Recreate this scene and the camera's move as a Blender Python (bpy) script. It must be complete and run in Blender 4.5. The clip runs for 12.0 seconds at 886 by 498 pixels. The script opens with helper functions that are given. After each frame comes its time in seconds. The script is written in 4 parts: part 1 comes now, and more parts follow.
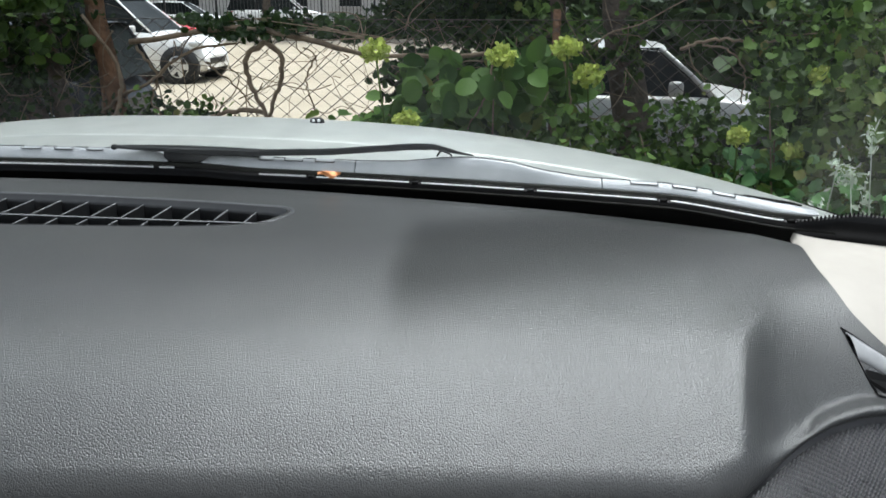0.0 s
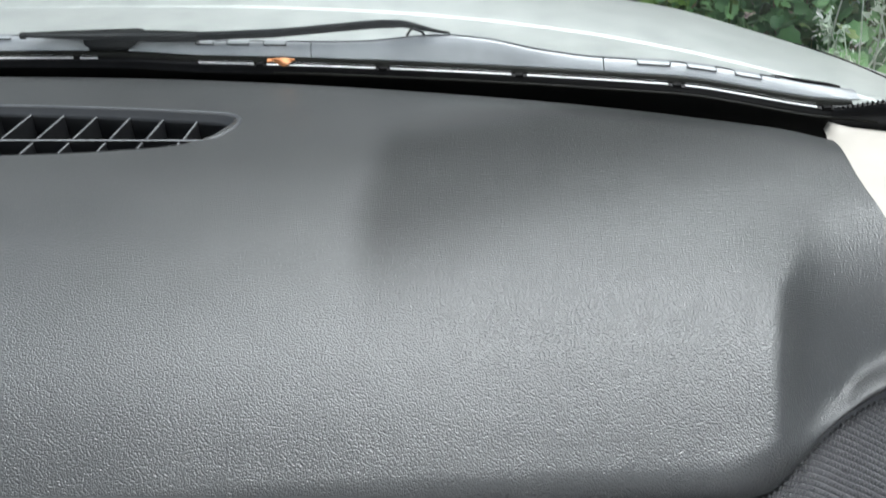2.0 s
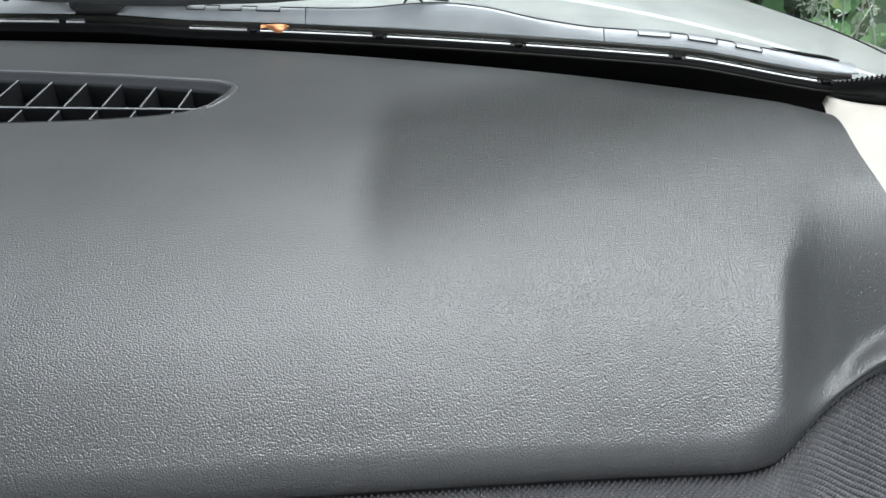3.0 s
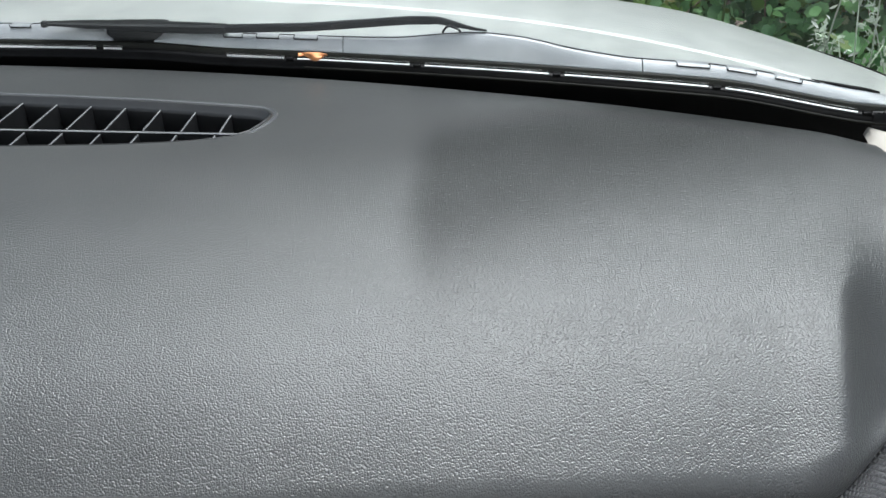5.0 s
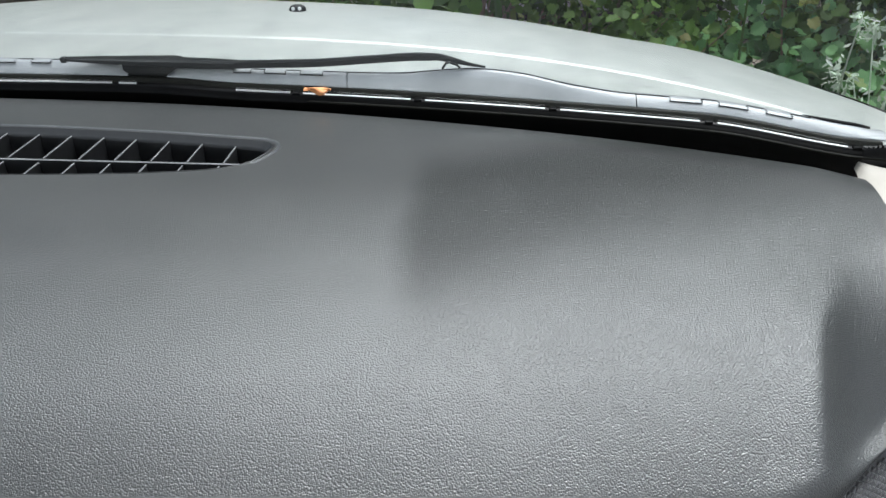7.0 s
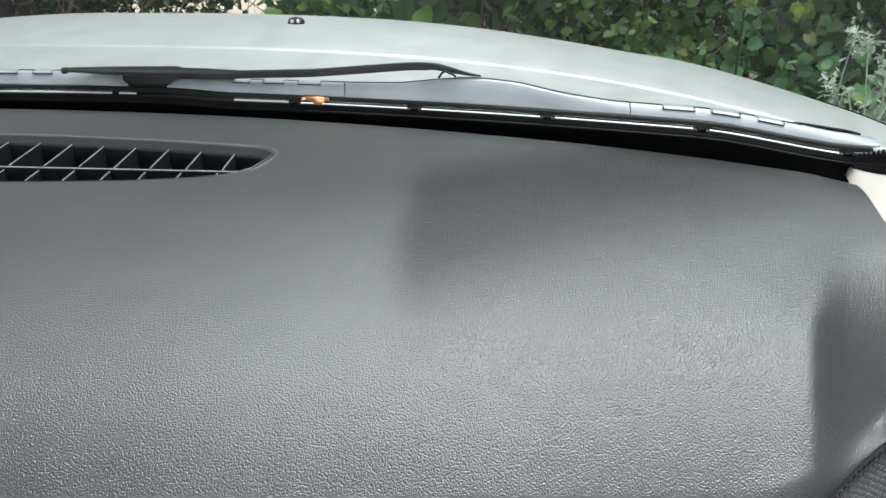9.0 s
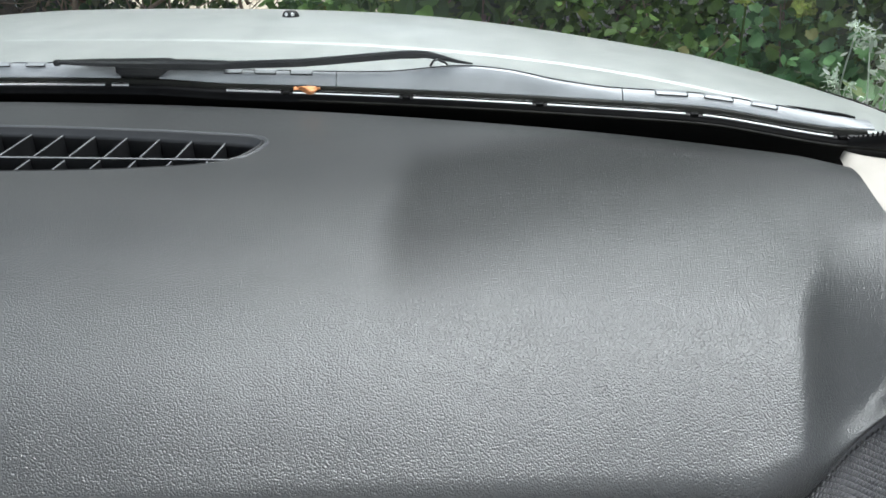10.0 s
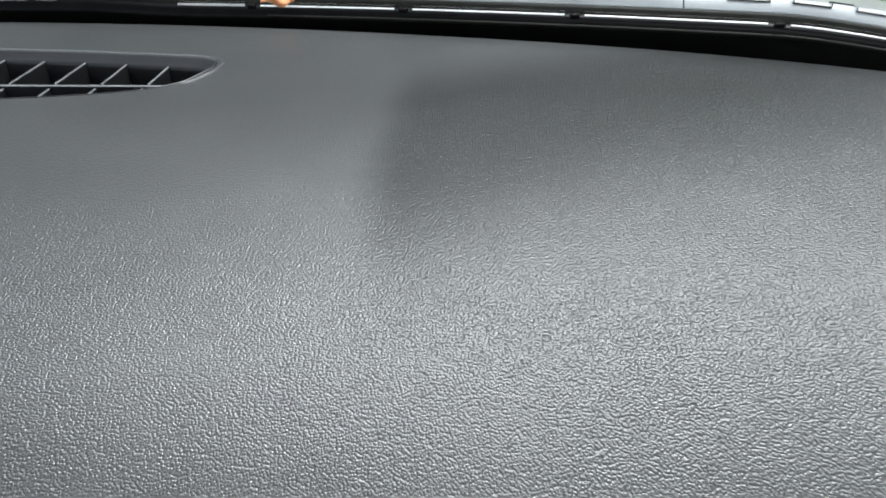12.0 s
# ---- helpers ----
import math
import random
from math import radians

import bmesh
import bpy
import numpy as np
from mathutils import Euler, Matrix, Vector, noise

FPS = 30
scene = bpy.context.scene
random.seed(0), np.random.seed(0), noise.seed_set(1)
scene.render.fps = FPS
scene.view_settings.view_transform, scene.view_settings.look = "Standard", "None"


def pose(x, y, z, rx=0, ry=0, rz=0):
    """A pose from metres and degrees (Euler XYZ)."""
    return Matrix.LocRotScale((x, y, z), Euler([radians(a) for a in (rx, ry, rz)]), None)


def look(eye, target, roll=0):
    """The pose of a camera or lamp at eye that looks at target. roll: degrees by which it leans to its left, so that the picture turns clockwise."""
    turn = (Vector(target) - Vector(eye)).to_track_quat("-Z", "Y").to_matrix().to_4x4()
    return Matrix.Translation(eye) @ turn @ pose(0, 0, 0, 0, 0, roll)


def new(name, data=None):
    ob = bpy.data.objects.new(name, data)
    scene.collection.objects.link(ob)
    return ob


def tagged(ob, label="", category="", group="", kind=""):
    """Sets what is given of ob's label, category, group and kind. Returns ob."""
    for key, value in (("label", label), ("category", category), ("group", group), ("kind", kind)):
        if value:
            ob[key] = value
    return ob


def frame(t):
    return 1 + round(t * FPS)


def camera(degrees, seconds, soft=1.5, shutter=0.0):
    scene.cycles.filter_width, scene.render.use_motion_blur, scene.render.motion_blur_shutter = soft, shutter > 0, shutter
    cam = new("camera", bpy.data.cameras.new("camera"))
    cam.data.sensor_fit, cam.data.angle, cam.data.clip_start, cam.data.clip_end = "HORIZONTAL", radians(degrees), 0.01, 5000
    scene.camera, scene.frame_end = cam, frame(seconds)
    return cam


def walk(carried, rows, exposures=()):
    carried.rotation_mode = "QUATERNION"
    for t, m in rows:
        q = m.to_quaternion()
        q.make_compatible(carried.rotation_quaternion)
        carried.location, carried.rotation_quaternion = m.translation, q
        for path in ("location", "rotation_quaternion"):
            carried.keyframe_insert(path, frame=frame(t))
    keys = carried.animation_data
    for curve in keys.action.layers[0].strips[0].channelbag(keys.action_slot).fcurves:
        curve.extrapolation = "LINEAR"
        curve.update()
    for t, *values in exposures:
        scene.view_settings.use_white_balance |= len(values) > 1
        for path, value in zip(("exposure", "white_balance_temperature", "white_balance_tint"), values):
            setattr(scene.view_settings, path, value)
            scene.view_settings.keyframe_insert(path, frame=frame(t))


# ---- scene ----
cam = camera(58.0, 12.0, shutter=0.4)
PATH = [
    (0, (0.056, -0.065, 1.234), (-0.056, 1.84, 0.633), 0.1),
    (0.5, (0.054, -0.055, 1.211), (-0.045, 1.841, 0.584), -0.6),
    (1, (0.054, -0.013, 1.238), (-0.045, 1.863, 0.553), -1.4),
    (1.5, (0.053, 0.069, 1.262), (-0.062, 1.879, 0.419), -2.5),
    (2, (0.056, 0.091, 1.295), (-0.021, 1.789, 0.241), -2.5),
    (2.5, (0.046, 0.096, 1.3), (0.01, 1.743, 0.167), -1.9),
    (4.5, (0.004, 0.097, 1.29), (-0.006, 1.787, 0.221), -0.5),
    (5, (-0.004, 0.097, 1.288), (-0.02, 1.8, 0.239), -0.6),
    (5.5, (0.0, 0.092, 1.289), (-0.037, 1.807, 0.262), -0.6),
    (6, (0.009, 0.089, 1.284), (-0.05, 1.819, 0.284), -0.4),
    (6.5, (0.015, 0.083, 1.29), (-0.051, 1.823, 0.305), -0.5),
    (7, (0.023, 0.079, 1.291), (-0.051, 1.826, 0.32), -1.0),
    (9, (0.027, 0.068, 1.285), (-0.047, 1.835, 0.351), -1.1),
    (9.5, (0.032, 0.066, 1.281), (-0.052, 1.838, 0.359), -1.6),
    (10, (0.041, 0.065, 1.268), (-0.048, 1.836, 0.343), -1.7),
    (10.5, (0.055, 0.067, 1.246), (-0.033, 1.831, 0.308), -2.0),
    (11, (0.055, 0.084, 1.233), (-0.029, 1.837, 0.275), -2.3),
    (11.5, (0.046, 0.159, 1.213), (-0.047, 1.898, 0.229), -2.4),
    (12, (0.032, 0.222, 1.184), (-0.074, 1.939, 0.163), -2.2),
]
walk(cam, [(t, look(eye, target, roll)) for t, eye, target, roll in PATH], [(t_, stops, 6000, 7) for t_, stops in ((0, 0.74), (0.5, 1.10), (1, 1.03), (1.5, 0.93), (2, 0.92), (5, 0.87), (7, 0.84), (11, 0.92), (12, 0.87))])

# ---- light ----
world = bpy.data.worlds.new("sky")
scene.world = world
world.use_nodes = True
wn = world.node_tree
sky = wn.nodes.new("ShaderNodeTexSky")
sky.sky_type, sky.sun_disc = "NISHITA", False
sky.sun_elevation, sky.sun_rotation = radians(77), radians(25)
sky.dust_density, sky.ozone_density = 6.0, 1.0
wn.nodes["Background"].inputs["Strength"].default_value = 0.14
haze = wn.nodes.new("ShaderNodeHueSaturation")
haze.inputs["Saturation"].default_value = 0.48
wn.links.new(sky.outputs[0], haze.inputs["Color"])
wn.links.new(haze.outputs[0], wn.nodes["Background"].inputs["Color"])
sun = new("sun", bpy.data.lights.new("sun", "SUN"))
sun.data.energy, sun.data.angle, sun.data.color = 3.4, radians(36), (1.0, 0.98, 0.96)
sun.matrix_world = look((2.2, 3.2, 14.0), (0, 0, 0))

# added fill lamp at the rear opening, to brighten the pad's brow and panel
lamp = new("rear_fill", bpy.data.lights.new("rear_fill", "AREA"))
lamp.data.shape, lamp.data.size, lamp.data.size_y = "RECTANGLE", 1.0, 0.36
lamp.data.energy, lamp.data.color = 7.5, (1.0, 0.98, 0.95)
lamp.matrix_world = look((-0.2, -1.66, 1.24), (-0.2, 0.0, 1.0))


# ---- materials ----
def nodes_of(name):
    m = bpy.data.materials.new(name)
    m.use_nodes = True
    t = m.node_tree
    return m, t, t.nodes["Principled BSDF"]


def link(t, a, b):
    t.links.new(a, b)


def tex_noise(t, scale, detail=4.0, rough=0.6, coord="Object"):
    c = t.nodes.new("ShaderNodeTexCoord")
    n = t.nodes.new("ShaderNodeTexNoise")
    n.inputs["Scale"].default_value = scale
    n.inputs["Detail"].default_value = detail
    n.inputs["Roughness"].default_value = rough
    link(t, c.outputs[coord], n.inputs["Vector"])
    return n.outputs["Fac"]


def ramp(t, fac, stops):
    r = t.nodes.new("ShaderNodeValToRGB")
    els = r.color_ramp.elements
    while len(els) < len(stops):
        els.new(0.5)
    for e, (p, c) in zip(els, stops):
        e.position, e.color = p, (*c, 1.0)
    link(t, fac, r.inputs["Fac"])
    return r.outputs["Color"]


def add_bump(t, b, height, strength, distance, prev=None):
    n = t.nodes.new("ShaderNodeBump")
    n.inputs["Strength"].default_value = strength
    n.inputs["Distance"].default_value = distance
    link(t, height, n.inputs["Height"])
    if prev is not None:
        link(t, prev, n.inputs["Normal"])
    link(t, n.outputs["Normal"], b.inputs["Normal"])
    return n.outputs["Normal"]


def simple(name, lo, hi, rough=0.5, metal=0.0, scale=20.0, bump=0.0, bump_scale=200.0, distance=0.001, coat=0.0, spec=0.5):
    m, t, b = nodes_of(name)
    link(t, ramp(t, tex_noise(t, scale), [(0.3, lo), (0.7, hi)]), b.inputs["Base Color"])
    b.inputs["Metallic"].default_value = metal
    b.inputs["Coat Weight"].default_value = coat
    b.inputs["Coat Roughness"].default_value = 0.06
    b.inputs["Specular IOR Level"].default_value = spec
    f = tex_noise(t, scale * 3.1, 3.0)
    r = t.nodes.new("ShaderNodeMapRange")
    r.inputs["To Min"].default_value, r.inputs["To Max"].default_value = max(rough - 0.08, 0.02), min(rough + 0.08, 1.0)
    link(t, f, r.inputs["Value"])
    link(t, r.outputs[0], b.inputs["Roughness"])
    if bump:
        add_bump(t, b, tex_noise(t, bump_scale, 5.0), bump, distance)
    return m


def dash_plastic():
    """Dusty grained black plastic; one patch towards the outer end is darker."""
    m, t, b = nodes_of("dash_plastic")
    c = t.nodes.new("ShaderNodeTexCoord")
    sep = t.nodes.new("ShaderNodeSeparateXYZ")
    link(t, c.outputs["Object"], sep.inputs[0])

    def mathn(op, a, bb, clamp=False):
        n = t.nodes.new("ShaderNodeMath")
        n.operation, n.use_clamp = op, clamp
        for k, v in enumerate((a, bb)):
            if v is None:
                continue
            if isinstance(v, (int, float)):
                n.inputs[k].default_value = v
            else:
                link(t, v, n.inputs[k])
        return n.outputs[0]

    def soft(v, lo, hi):
        n = t.nodes.new("ShaderNodeMapRange")
        n.interpolation_type = "SMOOTHSTEP"
        n.inputs["From Min"].default_value, n.inputs["From Max"].default_value = lo, hi
        link(t, v, n.inputs["Value"])
        return n.outputs[0]

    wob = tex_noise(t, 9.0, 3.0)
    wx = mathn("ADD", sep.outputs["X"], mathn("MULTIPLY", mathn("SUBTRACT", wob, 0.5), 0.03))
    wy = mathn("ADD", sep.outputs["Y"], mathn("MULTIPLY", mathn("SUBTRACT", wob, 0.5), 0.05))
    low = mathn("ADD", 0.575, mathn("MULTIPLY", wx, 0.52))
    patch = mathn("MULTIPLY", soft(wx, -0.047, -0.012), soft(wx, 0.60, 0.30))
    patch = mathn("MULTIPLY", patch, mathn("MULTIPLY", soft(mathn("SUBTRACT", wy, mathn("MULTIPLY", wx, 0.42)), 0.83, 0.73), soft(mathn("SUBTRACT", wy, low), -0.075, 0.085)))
    cloud = tex_noise(t, 6.0, 5.0)
    fine = tex_noise(t, 260.0, 3.0)
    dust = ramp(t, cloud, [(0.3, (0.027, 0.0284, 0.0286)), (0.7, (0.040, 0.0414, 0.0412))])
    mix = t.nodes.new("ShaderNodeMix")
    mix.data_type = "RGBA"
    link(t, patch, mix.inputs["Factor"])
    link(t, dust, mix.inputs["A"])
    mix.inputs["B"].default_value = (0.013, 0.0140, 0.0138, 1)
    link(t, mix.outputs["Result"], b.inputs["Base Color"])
    # raised specular paints a brighter sheen on the lower right of the pad
    sheen_mask = mathn("MULTIPLY", mathn("MULTIPLY", soft(wx, -0.30, 0.04), soft(wx, 0.30, 0.25)), soft(wy, 0.61, 0.49))
    gloss = mathn("ADD", 0.52, mathn("MULTIPLY", sheen_mask, 0.27))
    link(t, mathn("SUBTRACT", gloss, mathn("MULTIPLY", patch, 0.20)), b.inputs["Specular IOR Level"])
    r = mathn("SUBTRACT", mathn("ADD", 0.325, mathn("MULTIPLY", fine, 0.10)), mathn("MULTIPLY", sheen_mask, 0.01))
    link(t, r, b.inputs["Roughness"])
    v = t.nodes.new("ShaderNodeTexVoronoi")
    v.feature = "F1"
    v.inputs["Scale"].default_value = 800.0
    warp = t.nodes.new("ShaderNodeTexNoise")
    warp.inputs["Scale"].default_value = 420.0
    link(t, c.outputs["Object"], warp.inputs["Vector"])
    vm = t.nodes.new("ShaderNodeVectorMath")
    vm.operation = "MULTIPLY_ADD"
    vm.inputs[1].default_value = (0.00025, 0.00025, 0.00025)
    link(t, warp.outputs["Color"], vm.inputs[0])
    link(t, c.outputs["Object"], vm.inputs[2])
    link(t, vm.outputs[0], v.inputs["Vector"])
    inv = mathn("SUBTRACT", 1.0, mathn("POWER", v.outputs["Distance"], 2.0))
    n1 = add_bump(t, b, mathn("MULTIPLY", inv, mathn("ADD", 0.22, mathn("MULTIPLY", mathn("MAXIMUM", soft(wy, 0.80, 0.47), mathn("MULTIPLY", patch, 0.5)), 1.2))), 0.53, 0.0007)
    add_bump(t, b, tex_noise(t, 25.0, 1.0), 0.06, 0.002, n1)
    return m


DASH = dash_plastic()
PANEL = simple("textured_plastic", (0.095, 0.096, 0.100), (0.12, 0.121, 0.125), 0.30, scale=30, bump=0.25, bump_scale=900, distance=0.0006)
BLACK = simple("black_plastic", (0.006, 0.0065, 0.007), (0.013, 0.0135, 0.014), 0.42, scale=40, bump=0.15, bump_scale=700, spec=0.2)
RUBBER = simple("black_rubber", (0.002, 0.002, 0.002), (0.005, 0.005, 0.005), 0.35, scale=60, spec=0.10)
VENT = simple("vent_plastic", (0.04, 0.042, 0.045), (0.06, 0.062, 0.066), 0.33, scale=60, bump=0.1, bump_scale=900)
# the shade inside the grille is put into this darker colour
FIN = simple("shaded_vent_plastic", (0.012, 0.0125, 0.013), (0.02, 0.0205, 0.021), 0.4, scale=60, spec=0.4)
SEAL = simple("olive_black_rubber", (0.005, 0.005, 0.004), (0.010, 0.010, 0.008), 0.45, scale=60, spec=0.08)
# paler colour for the top faces that catch the light
BARLIT = simple("lit_vent_plastic", (0.10, 0.103, 0.106), (0.14, 0.143, 0.146), 0.4, scale=60)
VANE = simple("vane_plastic", (0.20, 0.205, 0.21), (0.26, 0.265, 0.27), 0.4, scale=60)
COWL = simple("weathered_cowl_plastic", (0.17, 0.178, 0.185), (0.25, 0.258, 0.266), 0.36, scale=18, bump=0.12, bump_scale=600)
GAPWHITE = simple("gap_white", (0.76, 0.77, 0.76), (0.84, 0.84, 0.83), 0.3, scale=50)
CREAM = simple("cream_trim", (0.27, 0.252, 0.222), (0.31, 0.29, 0.257), 0.6, scale=14, bump=0.15, bump_scale=700)
LINING = simple("pale_headliner", (0.58, 0.56, 0.53), (0.66, 0.64, 0.61), 0.9, scale=40, bump=0.3, bump_scale=600)
SILVER = simple("silver_paint", (0.34, 0.356, 0.340), (0.43, 0.446, 0.426), 0.38, metal=0.45, scale=22, coat=0.2)
LEAFDRY = simple("dry_leaf", (0.55, 0.20, 0.07), (0.75, 0.36, 0.15), 0.6, scale=120, bump=0.4, bump_scale=300)
BARK = simple("bark", (0.05, 0.038, 0.028), (0.15, 0.12, 0.09), 0.9, scale=14, bump=0.9, bump_scale=45, distance=0.02)
BARKRED = simple("brown_bark", (0.10, 0.05, 0.025), (0.24, 0.13, 0.07), 0.85, scale=16, bump=0.9, bump_scale=45, distance=0.02)
VINE = simple("vine_bark", (0.14, 0.10, 0.065), (0.28, 0.21, 0.14), 0.85, scale=30, bump=0.8, bump_scale=90, distance=0.008)
WIRE = simple("rusty_wire", (0.05, 0.04, 0.032), (0.12, 0.10, 0.085), 0.6, metal=0.2, scale=25)
SOIL = simple("soil", (0.07, 0.055, 0.04), (0.16, 0.13, 0.09), 0.95, scale=3, bump=0.8, bump_scale=30, distance=0.03)
CONCRETE = simple("lot_concrete", (0.26, 0.22, 0.16), (0.33, 0.285, 0.215), 0.9, scale=0.7, bump=0.3, bump_scale=12, distance=0.01)
WHITEPAINT = simple("white_car_paint", (0.74, 0.74, 0.73), (0.82, 0.82, 0.81), 0.25, scale=3, coat=0.6)
DARKPAINT = simple("dark_car_paint", (0.010, 0.013, 0.018), (0.02, 0.024, 0.03), 0.45, scale=3, spec=0.25)
REDPAINT = simple("red_car_paint", (0.5, 0.02, 0.03), (0.62, 0.03, 0.04), 0.25, scale=3, coat=0.6)
CARGLASS = simple("dark_car_glass", (0.010, 0.012, 0.013), (0.02, 0.024, 0.024), 0.2, scale=3, spec=0.06)
GREYPAINT = simple("silver_car_paint", (0.42, 0.42, 0.40), (0.52, 0.52, 0.50), 0.35, metal=0.2, scale=3, coat=0.3)
TYRE = simple("tyre_rubber", (0.012, 0.012, 0.012), (0.03, 0.03, 0.03), 0.8, scale=20)
RIM = simple("alloy_rim", (0.6, 0.6, 0.6), (0.72, 0.72, 0.72), 0.3, metal=0.8, scale=10)
LAMP = simple("lamp_lens", (0.6, 0.62, 0.62), (0.62, 0.63, 0.63), 0.12, scale=10, coat=0.5)
IRON = simple("black_iron", (0.012, 0.012, 0.012), (0.03, 0.03, 0.03), 0.5, scale=10)
WALLM = simple("pale_plaster_wall", (0.5, 0.48, 0.44), (0.62, 0.60, 0.56), 0.9, scale=2, bump=0.3, bump_scale=40)


def leaf_mat(name, dark, light, rough=0.55, trans=0.4):
    m, t, b = nodes_of(name)
    b.inputs["Specular IOR Level"].default_value = 0.3
    g = t.nodes.new("ShaderNodeNewGeometry")
    col = ramp(t, g.outputs["Random Per Island"], [(0.0, dark), (0.45, tuple((a + b) / 2 for a, b in zip(dark, light))), (0.8, light), (0.93, tuple(min(1, v * 1.45) for v in light)), (1.0, (light[1] * 0.75, light[1] * 0.7, light[2] * 0.9))])
    link(t, col, b.inputs["Base Color"])
    b.inputs["Roughness"].default_value = rough
    tr = t.nodes.new("ShaderNodeBsdfTranslucent")
    link(t, col, tr.inputs["Color"])
    mx = t.nodes.new("ShaderNodeMixShader")
    mx.inputs[0].default_value = trans
    link(t, b.outputs[0], mx.inputs[1])
    link(t, tr.outputs[0], mx.inputs[2])
    link(t, mx.outputs[0], t.nodes["Material Output"].inputs["Surface"])
    add_bump(t, b, tex_noise(t, 60.0, 3.0), 0.3, 0.01)
    return m


LEAF = leaf_mat("shrub_leaf", (0.020, 0.043, 0.010), (0.125, 0.215, 0.045))
LEAFBIG = leaf_mat("broad_leaf", (0.030, 0.075, 0.016), (0.115, 0.215, 0.045))
LEAFGREY = leaf_mat("grey_green_leaf", (0.055, 0.14, 0.050), (0.23, 0.43, 0.17))
# dark hedge leaf; shade behind the fence is put into its colour too
LEAFDARK = leaf_mat("shaded_hedge_leaf", (0.012, 0.028, 0.008), (0.045, 0.085, 0.022))
BLOOM = leaf_mat("yellow_green_bloom", (0.30, 0.38, 0.06), (0.55, 0.62, 0.15))
GRASS = leaf_mat("grass_blade", (0.06, 0.11, 0.03), (0.19, 0.27, 0.09))
PALE = leaf_mat("pale_bloom", (0.38, 0.46, 0.34), (0.6, 0.68, 0.55))


def glass_mat():
    m = bpy.data.materials.new("windscreen_glass")
    m.use_nodes = True
    t = m.node_tree
    t.nodes.remove(t.nodes["Principled BSDF"])
    tr = t.nodes.new("ShaderNodeBsdfTransparent")
    tr.inputs[0].default_value = (0.93, 0.96, 0.94, 1)
    gl = t.nodes.new("ShaderNodeBsdfGlossy")
    gl.inputs["Roughness"].default_value = 0.03
    fr = t.nodes.new("ShaderNodeFresnel")
    fr.inputs["IOR"].default_value = 1.30
    mx = t.nodes.new("ShaderNodeMixShader")
    link(t, fr.outputs[0], mx.inputs[0])
    link(t, tr.outputs[0], mx.inputs[1])
    link(t, gl.outputs[0], mx.inputs[2])
    link(t, mx.outputs[0], t.nodes["Material Output"].inputs["Surface"])
    return m


GLASS = glass_mat()


# ---- mesh helpers ----
def mesh_of(name, verts, faces, material, smooth=True):
    me = bpy.data.meshes.new(name)
    me.from_pydata([tuple(map(float, v)) for v in verts], [], faces)
    me.materials.append(material)
    if smooth:
        me.polygons.foreach_set("use_smooth", [True] * len(me.polygons))
    me.update()
    return me


def part(name, data, material, parent=None, label=""):
    """Links a bmesh, or a mesh, as one object under a thing or a part."""
    if isinstance(data, bmesh.types.BMesh):
        me = bpy.data.meshes.new(name)
        data.to_mesh(me)
        data.free()
        me.materials.append(material)
    else:
        me = data
    ob = new(name, me)
    if parent is not None:
        ob.parent = parent
    return tagged(ob, label)


def empty(name, label="", category="", group="", m=None):
    ob = new(name)
    if m is not None:
        ob.matrix_basis = m
    return tagged(ob, label, category, group)


def grid(name, pts, material, closed_u=False, smooth=True):
    """A sheet from an array of rows of points."""
    n, m = pts.shape[:2]
    faces = []
    for i in range(n - 1):
        for j in range(m if closed_u else m - 1):
            k = (j + 1) % m
            faces.append((i * m + j, i * m + k, (i + 1) * m + k, (i + 1) * m + j))
    return mesh_of(name, pts.reshape(-1, 3), faces, material, smooth)


def tube_data(points, radii, sides=7, seed=0, rough=0.0):
    pts = np.array(points, float)
    rng = np.random.default_rng(seed)
    tang = np.gradient(pts, axis=0)
    tang /= np.linalg.norm(tang, axis=1)[:, None] + 1e-9
    ref = np.array([0.31, 0.83, 0.46])
    verts, faces = [], []
    for i, (p, d) in enumerate(zip(pts, tang)):
        a = np.cross(d, ref)
        a /= np.linalg.norm(a) + 1e-9
        b = np.cross(d, a)
        for k in range(sides):
            w = 2 * math.pi * k / sides
            r = radii[i] * (1 + rough * rng.uniform(-1, 1))
            verts.append(p + r * (math.cos(w) * a + math.sin(w) * b))
    for i in range(len(pts) - 1):
        for k in range(sides):
            q = (k + 1) % sides
            faces.append((i * sides + k, i * sides + q, (i + 1) * sides + q, (i + 1) * sides + k))
    faces.append(tuple(range(sides))[::-1])
    faces.append(tuple((len(pts) - 1) * sides + k for k in range(sides)))
    return verts, faces


def joined(pieces):
    verts, faces = [], []
    for v, f in pieces:
        o = len(verts)
        verts += list(v)
        faces += [tuple(i + o for i in q) for q in f]
    return verts, faces


def spline(ctrl, n):
    """A smooth line of n points through a few places."""
    c = np.array(ctrl, float)
    c = np.vstack([2 * c[0] - c[1], c, 2 * c[-1] - c[-2]])
    out = []
    for t in np.linspace(0, len(ctrl) - 1 - 1e-6, n):
        i, u = int(t), t - int(t)
        p0, p1, p2, p3 = c[i:i + 4]
        out.append(0.5 * (2 * p1 + (p2 - p0) * u + (2 * p0 - 5 * p1 + 4 * p2 - p3) * u * u + (3 * p1 - p0 - 3 * p2 + p3) * u ** 3))
    return np.array(out)


